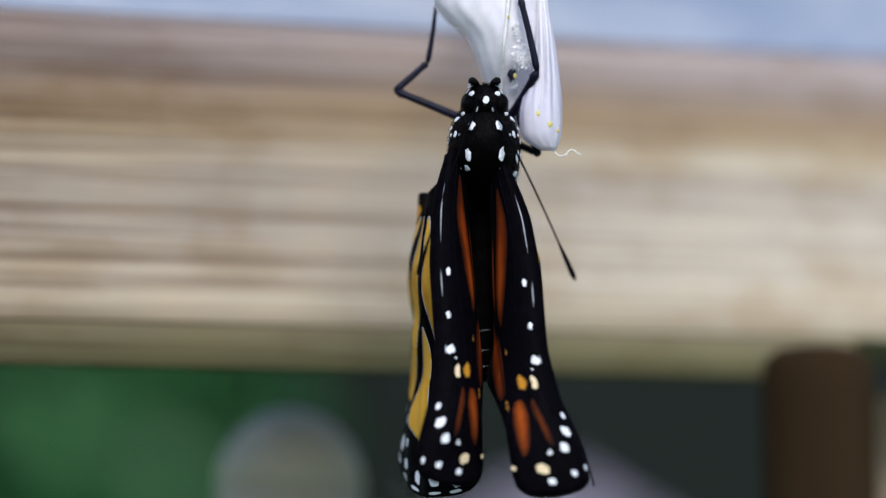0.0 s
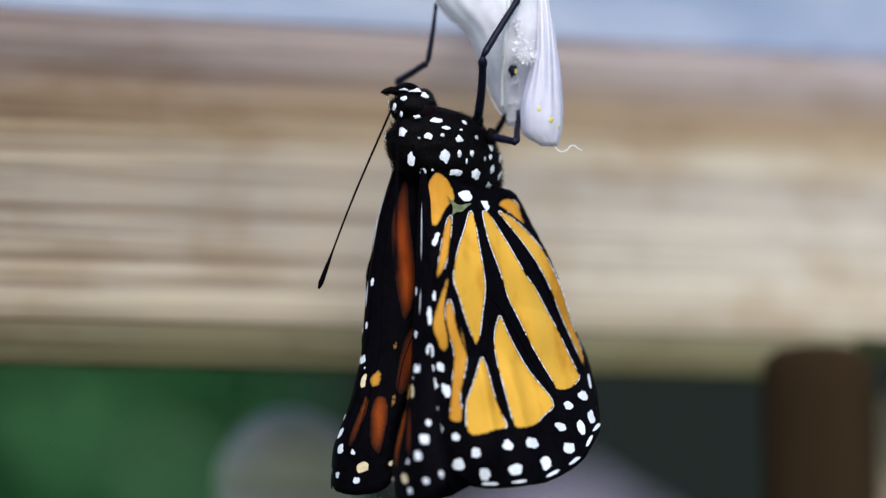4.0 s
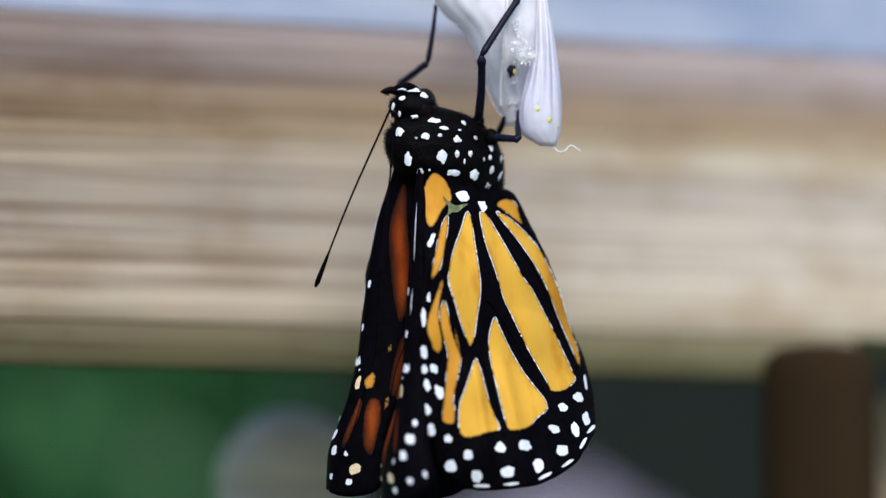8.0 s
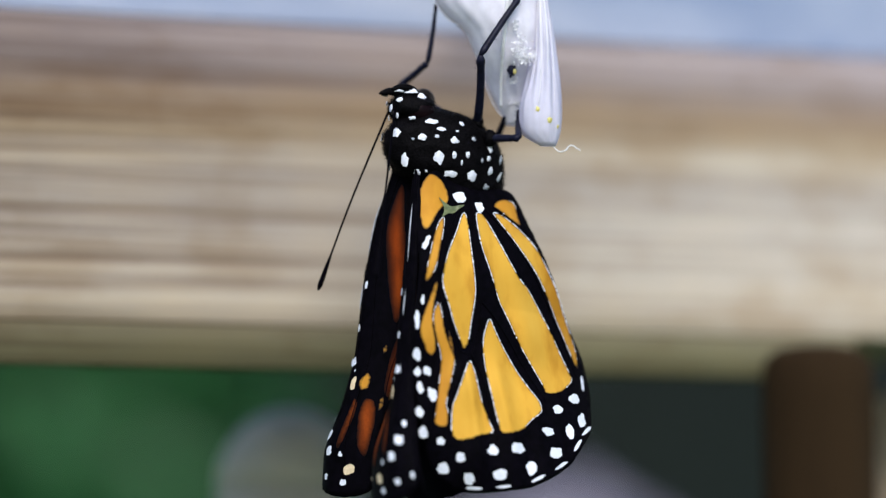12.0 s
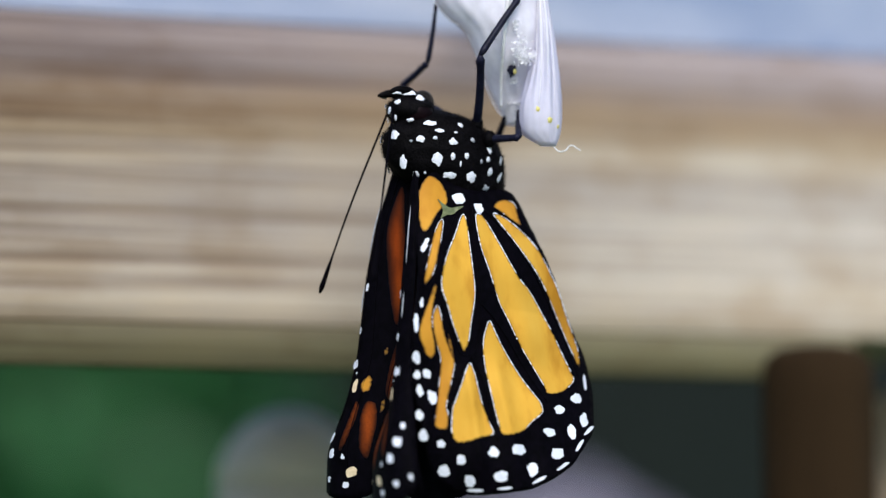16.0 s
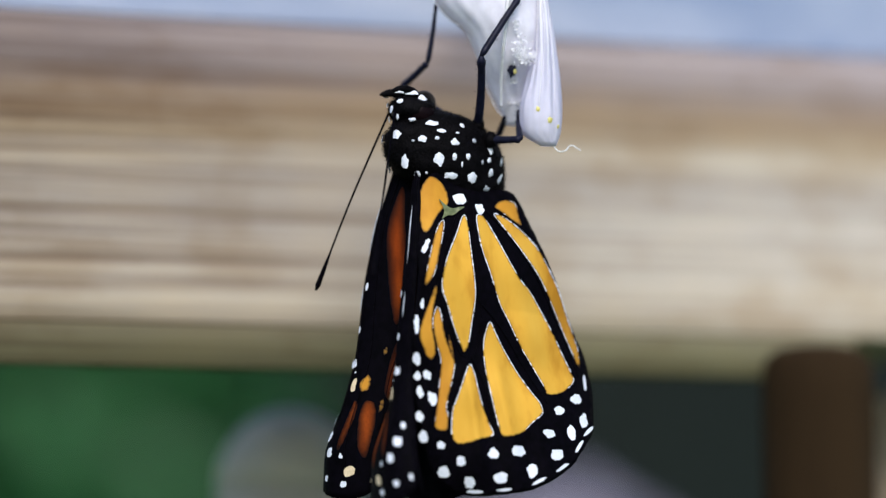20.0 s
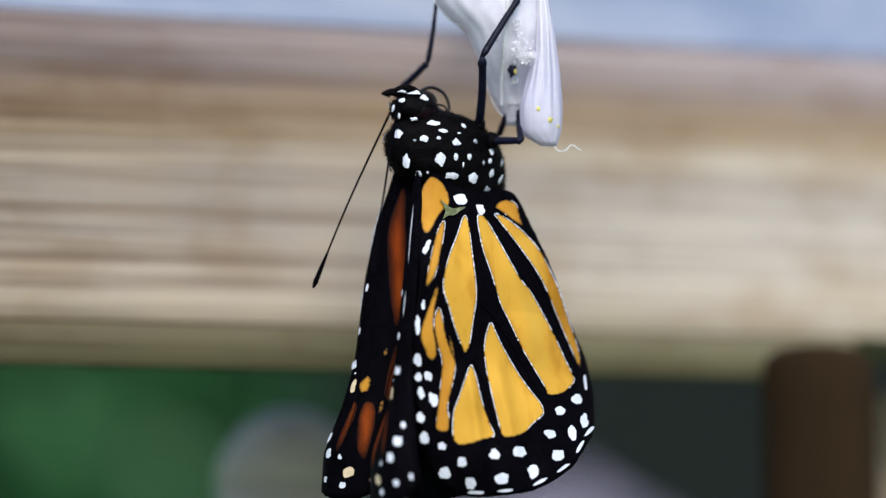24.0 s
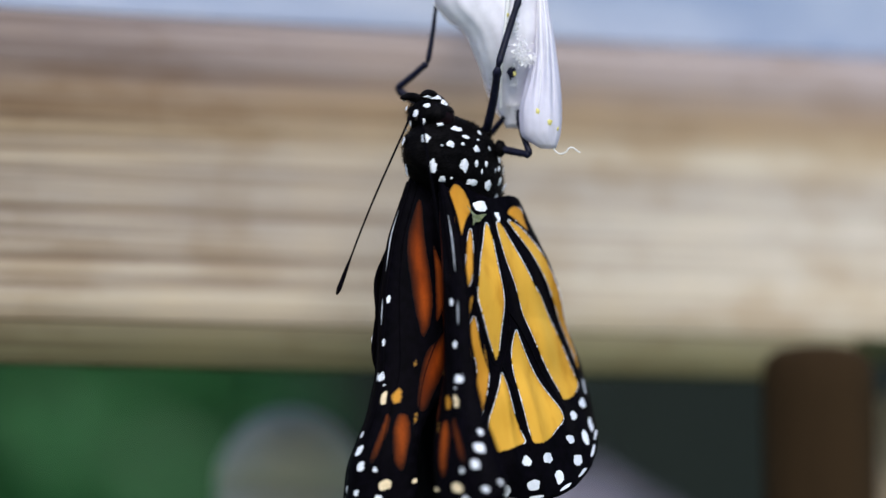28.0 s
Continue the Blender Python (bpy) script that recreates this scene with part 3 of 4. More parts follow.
def vein(surface, line, lift, parent, radius=0.16):
    bm = bmesh.new()
    pts = [surface(p.x, p.y, lift) for p in curve_through([(u, v, 0) for u, v in line], 6)]
    tube(bm, pts, [radius * MM * (1 - 0.5 * k / len(pts)) for k in range(len(pts))], 6)
    part("vein", bm, BLACK, parent)


def add_thickness(ob, size):
    m = ob.modifiers.new("thickness", "SOLIDIFY")
    m.thickness, m.offset = size * MM, 0.0


def build_hindwing(butterfly, mirror):
    surface = hind_surface(mirror)
    wing = part("hindwing", sheet(rounded(HIND_OUTLINE, 2), surface, 0.0, 0.6, 0.12), BLACK, butterfly, "hindwing with yellow cells, black veins and white-dotted border")
    add_thickness(wing, 0.12)
    for k, cell in enumerate(HIND_CELLS):
        line = rounded(cell, 2)
        part("cell", sheet(line, surface, 0.17, 0.36, 0.16, k), YELLOW, wing, "yellow wing cell")
        part("cell_fringe", strip(line, 0.10, surface, 0.23, k, -0.32), WHITE, wing, "fringe of white scales")
    for k, cell in enumerate(HIND_AMBER):
        line = rounded(cell, 2)
        part("cell", sheet(line, surface, 0.17, 0.35, 0.10, k), AMBER, wing, "amber wing cell")
        if k in (0, 1, 3):
            part("cell_fringe", strip(line, 0.08, surface, 0.23, k, 0.05), WHITE, wing, "fringe of white scales")
    for k, (u, v, a, b) in enumerate(HIND_SPOTS + HIND_SPOTS_FRONT):
        part("spot", sheet(oval(u, v, 0.92 * a, 0.92 * b, 0.9 * noise.noise(Vector((u, v, 0))), k, 16), surface, 0.16, 0.22, 0.14, k), WHITE, wing, "white scale spot")
    for k, (u, v, turn) in enumerate(HIND_DASHES):
        part("spot", sheet(oval(u, v, 1.2, 0.24, radians(turn), k), surface, 0.16, 0.25), WHITE, wing, "white edge dash")
    for line in ([(3.2, -10.5), (3.7, -18), (4.3, -25), (4.6, -27.5)], [(4.6, -27.5), (3.9, -31), (3.0, -33.3), (1.5, -36), (0.0, -41), (-0.2, -46)],
                 [(4.6, -25.6), (6.4, -27.6), (8.4, -30.4), (10.6, -34.1), (12.7, -37.4), (14.2, -39.6)], [(3.0, -33.3), (4.8, -37), (6.0, -42), (6.9, -46)],
                 [(5.2, -11), (9.0, -15), (13.0, -21), (16.5, -28.5), (19.0, -35)], [(1.2, -11.5), (-0.6, -16.6), (-1.7, -21), (-1.7, -24.2), (-0.9, -26.8), (0.2, -29.6), (1.3, -32.8), (2.4, -33.4)]):
        vein(surface, line, 0.1, wing)
    return wing


def build_forewing(butterfly, mirror):
    """Returns the wing."""
    surface = fore_surface(mirror)
    wing = part("forewing", sheet(rounded(FORE_OUTLINE, 2), surface, 0.0, 0.9, 0.1), BLACK, butterfly, "black forewing with rust-orange cells and white spots")
    add_thickness(wing, 0.12)
    for mat, cells, name in ((RUST, FORE_RUST, "rust-orange wing cell"), (BROWN, FORE_BROWN, "brown wing cell")):
        for k, cell in enumerate(cells):
            for lift in (0.12, -0.12):
                part("cell", sheet(rounded(cell, 2), surface, lift, 0.42, 0.1, k), ORANGE if min(v for u, v in cell) < -44 else mat, wing, name)
    for mat, spots, name in ((WHITE, FORE_SPOTS, "white scale spot"), (CREAM, FORE_CREAM, "cream scale spot"), (AMBER, FORE_AMBER, "amber wing patch")):
        for k, (u, v, a, b) in enumerate(spots):
            for lift in (0.16, -0.16):
                part("spot", sheet(oval(u, v, 0.87 * a, 0.87 * b, 0.0, k, 16), surface, lift, 0.22, 0.16, k), mat, wing, name)
    # the stiff front edge, with the highlight on its fold painted as pale lines
    bm = bmesh.new()
    pts = [surface(0.05 + 0.9 * (1 - ease(k / 6)), -4.6 - 47.4 * k / 60, 0.0) for k in range(61)]
    tube(bm, pts, [MM * (0.26 - 0.14 * k / 60) for k in range(61)], 8)
    part("front_vein", bm, BLACK, wing, "black front edge of the wing")
    for v0, v1 in ((-9, -18), (-22, -26), (-33, -34.5)):
        bm = bmesh.new()
        pts = [surface(1.9, v0 + (v1 - v0) * k / 20, 0.2) for k in range(21)]
        tube(bm, pts, [MM * 0.11 * math.sin(math.pi * (k + 0.6) / 21.2) for k in range(21)], 6)
        part("edge_highlight", bm, PALE, wing, "thin painted highlight along the fold of the wing")
    for line in ([(5.0, -5), (4.4, -14), (4.7, -24), (5.0, -33), (4.6, -40), (4.9, -49)], [(8.0, -6), (12.5, -17), (13.2, -22.5), (9.5, -30), (8.0, -36), (8.0, -46)], [(3.0, -5), (2.6, -20), (2.8, -32), (2.6, -42)]):
        vein(surface, line, 0.08, wing, 0.14)
    return wing


# ---- butterfly: body ----
# height, centre towards the belly, half depth, half width
RINGS = ((4.2, -2.6, 1.6, 1.4), (3.5, -2.3, 4.6, 3.3), (2.2, -1.8, 7.0, 4.3), (0.4, -1.7, 9.1, 5.0), (-2.2, -1.1, 9.7, 5.3), (-4.8, -0.4, 9.3, 5.1), (-7.2, 1.4, 7.3, 4.5), (-9.4, 2.6, 5.2, 3.6), (-11.0, 3.4, 3.4, 2.8))


def ring_at(z):
    zs = [r[0] for r in RINGS][::-1]
    return [float(np.interp(z, zs, [r[k] for r in RINGS][::-1])) for k in (1, 2, 3)]


def thorax_point(u, z, mirror, out=0.0):
    """Where the side of the thorax lies under the place u of the side plan."""
    c, a, b = ring_at(z)
    # along the side direction: X = CS*u + SN*w, Y = SN*u - CS*w
    best = None
    for k in range(721):
        t = math.tau * k / 720
        x, y = b * math.cos(t), c + a * math.sin(t)
        miss = abs(CS * x + SN * y - u)
        w = SN * x - CS * y
        if miss < 0.12 and (best is None or w > best[0]):
            best = (w, x, y, Vector((math.cos(t) / b, math.sin(t) / a, 0)).normalized())
    if best is None:
        return None
    _, x, y, n = best
    c2, a2, b2 = ring_at(z + 0.5)
    n.z = max(-0.6, min(0.6, ((a - a2) * abs(n.y) + (b - b2) * abs(n.x)) / 0.5))
    n.normalize()
    p = Vector((x, y, z)) + n * out
    return Vector((p.x * mirror, p.y, p.z)), Vector((n.x * mirror, n.y, n.z))


def patch(at, n, a, b, seed, mat, parent, label="white scale spot", name="spot", worn=0.36):
    """A small tuft of scales with a ragged rim."""
    side = n.cross(Vector((0, 0, 1)))
    side = side.normalized() if side.length > 0.1 else Vector((1, 0, 0))
    up = side.cross(n)
    bm = bmesh.new()
    rim = oval(0, 0, a, b, 0.5 * noise.noise(Vector((seed, 1, 2))), seed, 26)
    rng = random.Random(int(seed * 7 + a * 100))
    count = len(rim)
    raw = [1.1 - worn * rng.random() ** 1.5 for _ in rim]
    rim = [(p * k, q * k) for (p, q), k in zip(rim, [0.25 * raw[k - 1] + 0.5 * raw[k] + 0.25 * raw[(k + 1) % count] for k in range(count)])]
    top = bm.verts.new((at + n * 0.02) * MM)
    inner = [bm.verts.new((at + side * p * 0.6 + up * q * 0.6 + n * (rng.uniform(-0.05, 0.06) - 0.36 * p * p / 5.0)) * MM) for p, q in rim]
    outer = [bm.verts.new((at + side * p + up * q - n * (0.10 + p * p / 10.0)) * MM) for p, q in rim]
    for k in range(count):
        j = (k + 1) % count
        bm.faces.new((top, inner[k], inner[j]))
        bm.faces.new((inner[k], outer[k], outer[j], inner[j]))
    part(name, bm, mat, parent, label)


THORAX_SPOTS = ((-8.05, -0.19, 0.7, 0.7), (-4.01, -0.91, 0.7, 0.5), (-2.75, 1.59, 1.15, 0.5), (-1.3, 0.37, 0.75, 0.4), (1.09, 0.27, 0.35, 0.2), (1.77, 1.54, 0.4, 0.45), (-1.94, -0.69, 0.35, 0.3), (0.65, -1.15, 0.75, 0.5), (-1.65, -3.78, 0.9, 0.95), (0.64, -3.35, 0.42, 0.6), (2.62, -3.11, 0.45, 0.55), (1.76, -4.35, 0.18, 0.42), (-6.8, -4.3, 0.58, 1.05), (-4.98, -5.8, 0.6, 0.55), (-3.61, -5.7, 0.2, 0.25), (0.15, -6.05, 1.15, 0.52), (3.36, -6.11, 0.8, 0.9), (6.04, -5.14, 0.5, 0.68), (5.99, -1.63, 0.55, 0.75), (5.81, -3.23, 0.45, 0.42), (7.62, -3.07, 0.35, 0.65), (7.33, -5.89, 0.4, 1.1))
# duller, worn spots
THORAX_GREY = ((3.51, -0.7, 0.5, 0.4), (4.78, -3.72, 0.25, 0.42), (5.44, -7.45, 0.72, 0.45), (-5.6, -1.2, 0.3, 0.25))


def build_body(butterfly):
    bm = bmesh.new()
    sides, rows = 48, 40
    grid = []
    zs = [4.2 - 15.2 * k / rows for k in range(rows + 1)]
    for z in zs:
        c, a, b = [0.25 * (p + 2 * q + r) for p, q, r in zip(ring_at(z - 0.5), ring_at(z), ring_at(z + 0.5))]
        ring = []
        for j in range(sides):
            t = math.tau * j / sides
            p = Vector((b * math.cos(t), c + a * math.sin(t), z))
            k = 1 + 0.05 * noise.noise(p * 0.5) + 0.02 * noise.noise(p * 2.0)
            ring.append(bm.verts.new(Vector((p.x * k, c + (p.y - c) * k, p.z)) * MM))
        grid.append(ring)
    for r, s in zip(grid, grid[1:]):
        for j in range(sides):
            bm.faces.new((r[j], s[j], s[(j + 1) % sides], r[(j + 1) % sides]))
    bm.faces.new(grid[0])
    bm.faces.new(grid[-1][::-1])
    thorax = part("thorax", bm, BODY, butterfly, "hairy black thorax with white spots")
    for mat, spots, worn in ((WHITE, THORAX_SPOTS, 0.42), (PALE, THORAX_GREY, 0.7)):
        for k, (u, z, a, b) in enumerate(spots):
            for mirror in (1, -1):
                found = thorax_point(u, z, mirror, 0.25)
                if found:
                    patch(found[0], found[1], a, b, k, mat, thorax, worn=worn)
    for mirror in (1, -1):
        for u, z, a, b in ((1.3, -9.6, 1.15, 1.0), (4.2, -10.9, 0.9, 0.9)):
            at = hind_surface(mirror)(u, z, 0.5) / MM
            patch(at, Vector((mirror * SN, -CS, 0.1)).normalized(), a, b, 40, WHITE, thorax)
    # abdomen
    bm = bmesh.new()
    line = curve_through([(0, 3.0, -9), (0, 5.5, -16), (0, 7.0, -24), (0, 7.5, -31), (0, 7.0, -36)], 8)
    n = len(line)
    tube(bm, [p * MM for p in line], [MM * (2.2 + 1.0 * math.sin(math.pi * min(1, 0.15 + k / n))) * (1 - 0.06 * (k % 4 == 0)) * min(1.0, 0.25 + (n - 1 - k) / 6) for k in range(n)], 20)
    part("abdomen", bm, BODY, butterfly, "slender black abdomen between the wings")
    for z, c in ((-28.6, 7.4), (-31.6, 7.4), (-34.0, 7.2)):
        bm = bmesh.new()
        size = 3.15 if z > -31 else 2.95 if z > -33 else 2.5
        tube(bm, [Vector((size * math.sin(a), c - size * math.cos(a), z + 0.15 * math.sin(3 * a))) * MM for a in (0.07 * k - 0.52 for k in range(13))], [MM * (0.01 + 0.04 * math.sin(math.pi * (k + 0.5) / 13)) for k in range(13)], 6)
        part("abdomen_line", bm, PALE, butterfly, "thin pale line across the abdomen")
    # olive hinge of the near wing roots
    for mirror in (1, -1):
        surface = hind_surface(mirror)
        star = [(-1.9, -9.7), (-1.1, -10.9), (-0.9, -11.9), (-1.4, -13.2), (-0.5, -12.3), (0.5, -12.2), (1.2, -11.5), (2.3, -10.7), (1.1, -10.9), (0.2, -11.2), (-0.7, -10.7)]
        bm = sheet(rounded(star, 1), lambda u, v, w, f=surface: f(u, v, w + 0.25 * noise.noise(Vector((u * 2, v * 2, 3)))), 0.5, 0.18)
        part("wing_hinge", bm, OLIVE, butterfly, "olive-green folded wing hinge")
    # fur
    rng = random.Random(7)
    verts, faces = [], []

    def spike(at, n, length, width):
        side = n.cross(Vector((rng.uniform(-1, 1), rng.uniform(-1, 1), rng.uniform(-1, 1)))).normalized()
        other = n.cross(side)
        k = len(verts)
        lean = n + 0.5 * Vector((rng.uniform(-1, 1), rng.uniform(-1, 1), rng.uniform(-1, 0.6)))
        for p in (at + side * width, at - side * width * 0.5 + other * width, at - side * width * 0.5 - other * width, at + lean.normalized() * length):
            verts.append(p * MM)
        faces.extend([(k, k + 1, k + 3), (k + 1, k + 2, k + 3), (k + 2, k, k + 3)])
    for _ in range(5200):
        z = rng.uniform(-9.0, 4.3)
        c, a, b = ring_at(z)
        t = rng.uniform(0, math.tau)
        n = Vector((math.cos(t) / b, math.sin(t) / a, 0.03)).normalized()
        spike(Vector((b * math.cos(t), c + a * math.sin(t), z)), n, rng.uniform(0.25, 0.65), 0.035)
    mesh = bpy.data.meshes.new("fur")
    mesh.from_pydata(verts, [], faces)
    mesh.materials.append(HAIR)
    fur = new("fur", mesh)
    fur.parent = butterfly
    tagged(fur, "short black hairs", kind="stuff")


HEAD_AT = Vector((0, -6.4, 3.9))


def build_head(butterfly):
    """The head turns a little by itself; its origin is at the neck."""
    bm = bmesh.new()
    blob(bm, (0, 0, 0), (3.4 * MM, 3.5 * MM, 2.5 * MM), rough=0.12, detail=4)
    head = part("head", bm, BODY, butterfly, "furry black head with white spots", at=Matrix.Translation(HEAD_AT * MM))
    for m in (1, -1):
        bm = bmesh.new()
        blob(bm, (m * 2.0 * MM, 0.4 * MM, -0.4 * MM), (1.55 * MM, 2.2 * MM, 1.9 * MM), detail=4)
        part("eye", bm, EYE_SKIN, head, "dark maroon compound eye")
        bm = bmesh.new()
        line = curve_through([(m * 1.0, 0.6, 1.6), (m * 1.5, -1.0, 2.6), (m * 1.8, -2.6, 2.8), (m * 1.9, -3.8, 2.5), (m * 1.9, -4.5, 2.3)], 5)
        tube(bm, [p * MM for p in line], [MM * float(r) for r in np.interp(np.linspace(0, 4, len(line)), (0, 1, 2, 3, 4), (0.8, 0.75, 0.62, 0.45, 0.15))], 12)
        part("palp", bm, BODY, head, "furry black palp")
        for k, (at, n, a, b) in enumerate((((2.2, -1.5, 2.45), (0.85, -0.35, 0.35), 1.2, 0.46), ((2.55, 0.3, 1.75), (0.85, -0.1, 0.45), 0.62, 0.68), ((3.3, -1.7, -1.9), (0.8, -0.5, -0.1), 0.62, 0.26), ((2.35, -3.4, 2.2), (0.9, -0.3, 0.1), 0.75, 0.2), ((2.0, -3.2, 0.9), (0.6, -0.75, 0.2), 0.55, 0.36), ((1.3, -3.2, -1.4), (0.4, -0.9, -0.2), 0.26, 0.44))):
            patch(Vector((m * at[0], at[1], at[2])), Vector((m * n[0], n[1], n[2])).normalized(), a, b, k + 60, WHITE, head)
        # antenna: thin shaft, club at the end
        bm = bmesh.new()
        root = Vector((m * 1.0, -3.4, -0.5))
        tip = Vector((m * 11.3 + 1.5, -11.1 - 1.1 * m, -27.2 - 0.5 * m))
        mid = root.lerp(tip, 0.5) + Vector((m * 0.4, -0.3, -0.3))
        line = curve_through([root, mid, tip], 16)
        tube(bm, [p * MM for p in line], [MM * float(np.interp(k / (len(line) - 1), (0, 0.78, 0.88, 0.97, 1.0), (0.17, 0.14, 0.32, 0.40, 0.16))) for k in range(len(line))], 10)
        part("antenna", bm, BLACK, head, "thin black clubbed antenna")
    patch(Vector((0.2, -3.7, -0.1)), Vector((0, -1.0, 0.1)).normalized(), 0.46, 0.6, 77, WHITE, head)
    rng = random.Random(3)
    verts, faces = [], []
    for _ in range(1800):
        n = Vector((rng.gauss(0, 1), rng.gauss(0, 1), rng.gauss(0, 1))).normalized()
        if abs(n.x) > 0.62 and rng.random() < 0.9:
            continue
        at = Vector((n.x * 3.4, n.y * 3.5, n.z * 2.5))
        side = n.orthogonal().normalized()
        k = len(verts)
        lean = (n + 0.5 * Vector((rng.uniform(-1, 1), rng.uniform(-1, 1), rng.uniform(-1, 1)))).normalized()
        for p in (at + side * 0.035, at - side * 0.035, at + n.cross(side) * 0.05, at + lean * rng.uniform(0.2, 0.55) * (1.5 if n.z > 0.2 else 1.0)):
            verts.append(p * MM)
        faces.extend([(k, k + 1, k + 3), (k + 1, k + 2, k + 3), (k + 2, k, k + 3)])
    mesh = bpy.data.meshes.new("head_fur")
    mesh.from_pydata(verts, [], faces)
    mesh.materials.append(HAIR)
    fur = new("head_fur", mesh)
    fur.parent = head
    tagged(fur, "short black hairs", kind="stuff")
    # proboscis: a coil between the palps, rigid, turning on its root
    bm = bmesh.new()
    pts = [(0, 0, 0), (0, 0.6, 1.6), (0, 2.4, 2.8), (0, 4.6, 2.5), (0, 5.9, 0.8), (0, 5.8, -1.0)]
    pts += [(0, 4.6 + 1.25 * math.cos(a), -0.6 + 1.25 * math.sin(a)) for a in (-1.0, -2.0, -3.0, -4.0, -5.0, -6.0, -7.2)]
    line = curve_through(pts, 6)
    tube(bm, [(p + Vector((0.10 * k / len(line), 0, 0))) * MM for k, p in enumerate(line)], [MM * (0.30 - 0.18 * k / len(line)) for k in range(len(line))], 8)
    part("proboscis", bm, PROBOSCIS, head, "thin dark coiled proboscis", at=COIL_REST)
    # its thick base stays rolled up behind the palps
    bm = bmesh.new()
    line = [Vector((0.05 * k / 30, 2.1 + r * math.cos(a), 1.55 + r * math.sin(a))) for k, a, r in ((k, -1.2 - 0.30 * k, 1.75 - 0.018 * k) for k in range(60))]
    tube(bm, [p * MM for p in line], [MM * (0.42 - 0.004 * k) for k in range(60)], 8)
    part("rolled_base", bm, PROBOSCIS, head, "dark rolled-up base of the proboscis")
    return head


COIL_REST = pose(0, -0.0032, -0.0010, 0)
COIL_OUT = pose(0, 0.0000, 0.0015, -6)


def segment(name, size, r0, r1, parent, label, knob=1.25):
    """A leg joint along z from its origin."""
    bm = bmesh.new()
    n = 12
    line = [Vector((0.02 * size * math.sin(math.pi * k / n), 0, size * k / n)) * MM for k in range(n + 1)]
    radii = [MM * (r0 + (r1 - r0) * k / n) * (knob if k == n - 1 else 1.0) * (0.6 if k in (0, n) else 1.0) for k in range(n + 1)]
    tube(bm, line, radii, 10)
    rng = random.Random(int(size * 100))
    for _ in range(26):
        z, a = rng.uniform(0.1, 0.95) * size, rng.uniform(0, math.tau)
        out = Vector((math.cos(a), math.sin(a), 0.8))
        p = Vector((math.cos(a) * r0 * 0.8, math.sin(a) * r0 * 0.8, z))
        q, r, s = (bm.verts.new((p + d) * MM) for d in (Vector((0, 0, 0.06)), Vector((0, 0, -0.06)), out * 0.35))
        bm.faces.new((q, r, s))
    return part(name, bm, LEG, parent, label)


# hip in the butterfly's space; ankle and claw round FOCUS; lengths; way in which the knee points before and after the turn
LEGS = (
    dict(hip=(3.0, 3.1, 2.2), ankle=(11.4, -6.4, 36.9), claw=(12.2, -6.0, 46.0), sizes=(11.9, 11.4), knee=((0.72, -0.75, 0.1), (-0.45, -1.0, 0.1)), thick=(0.70, 0.5)),
    dict(hip=(-3.0, 3.1, 3.2), ankle=(-2.3, 3.0, 28.8), claw=(-1.0, 2.0, 38.0), sizes=(11.2, 6.6), knee=((-1.0, -0.1, 0.12), (-0.35, 0.6, -0.75)), thick=(0.66, 0.5)),
    dict(hip=(4.6, 4.4, -0.2), ankle=(11.3, 0.0, 19.4), claw=(11.3, 1.4, 21.2), sizes=(5.2, 6.0), knee=((1.0, -0.8, -0.7), (1.0, -0.3, 0.2)), thick=(0.62, 0.45)),
    dict(hip=(-2.8, 5.4, 0.0), ankle=(9.4, 3.0, 20.7), claw=(11.0, 2.0, 25.0), sizes=(4.6, 4.2), knee=((0.2, 1.0, -0.4), (0.2, 1.0, -0.4)), thick=(0.60, 0.45)),
)


def build_legs(butterfly):
    made = []
    for spec in LEGS:
        hip = Vector(spec["hip"])
        bm = bmesh.new()
        blob(bm, (0, 0, 0), (0.95 * MM, 0.95 * MM, 1.3 * MM), rough=0.2)
        leg = part("leg", bm, BODY, butterfly, "slim blue-black leg gripping the empty case", at=Matrix.Translation(hip * MM))
        a, b = spec["thick"]
        femur = segment("femur", spec["sizes"][0], a, a * 0.8, leg, "")
        tibia = segment("tibia", spec["sizes"][1], b * 1.1, b * 0.9, leg, "")
        tarsus = segment("tarsus", (Vector(spec["claw"]) - Vector(spec["ankle"])).length, b * 0.9, b * 0.45, leg, "")
        made.append((femur, tibia, tarsus))
    return made


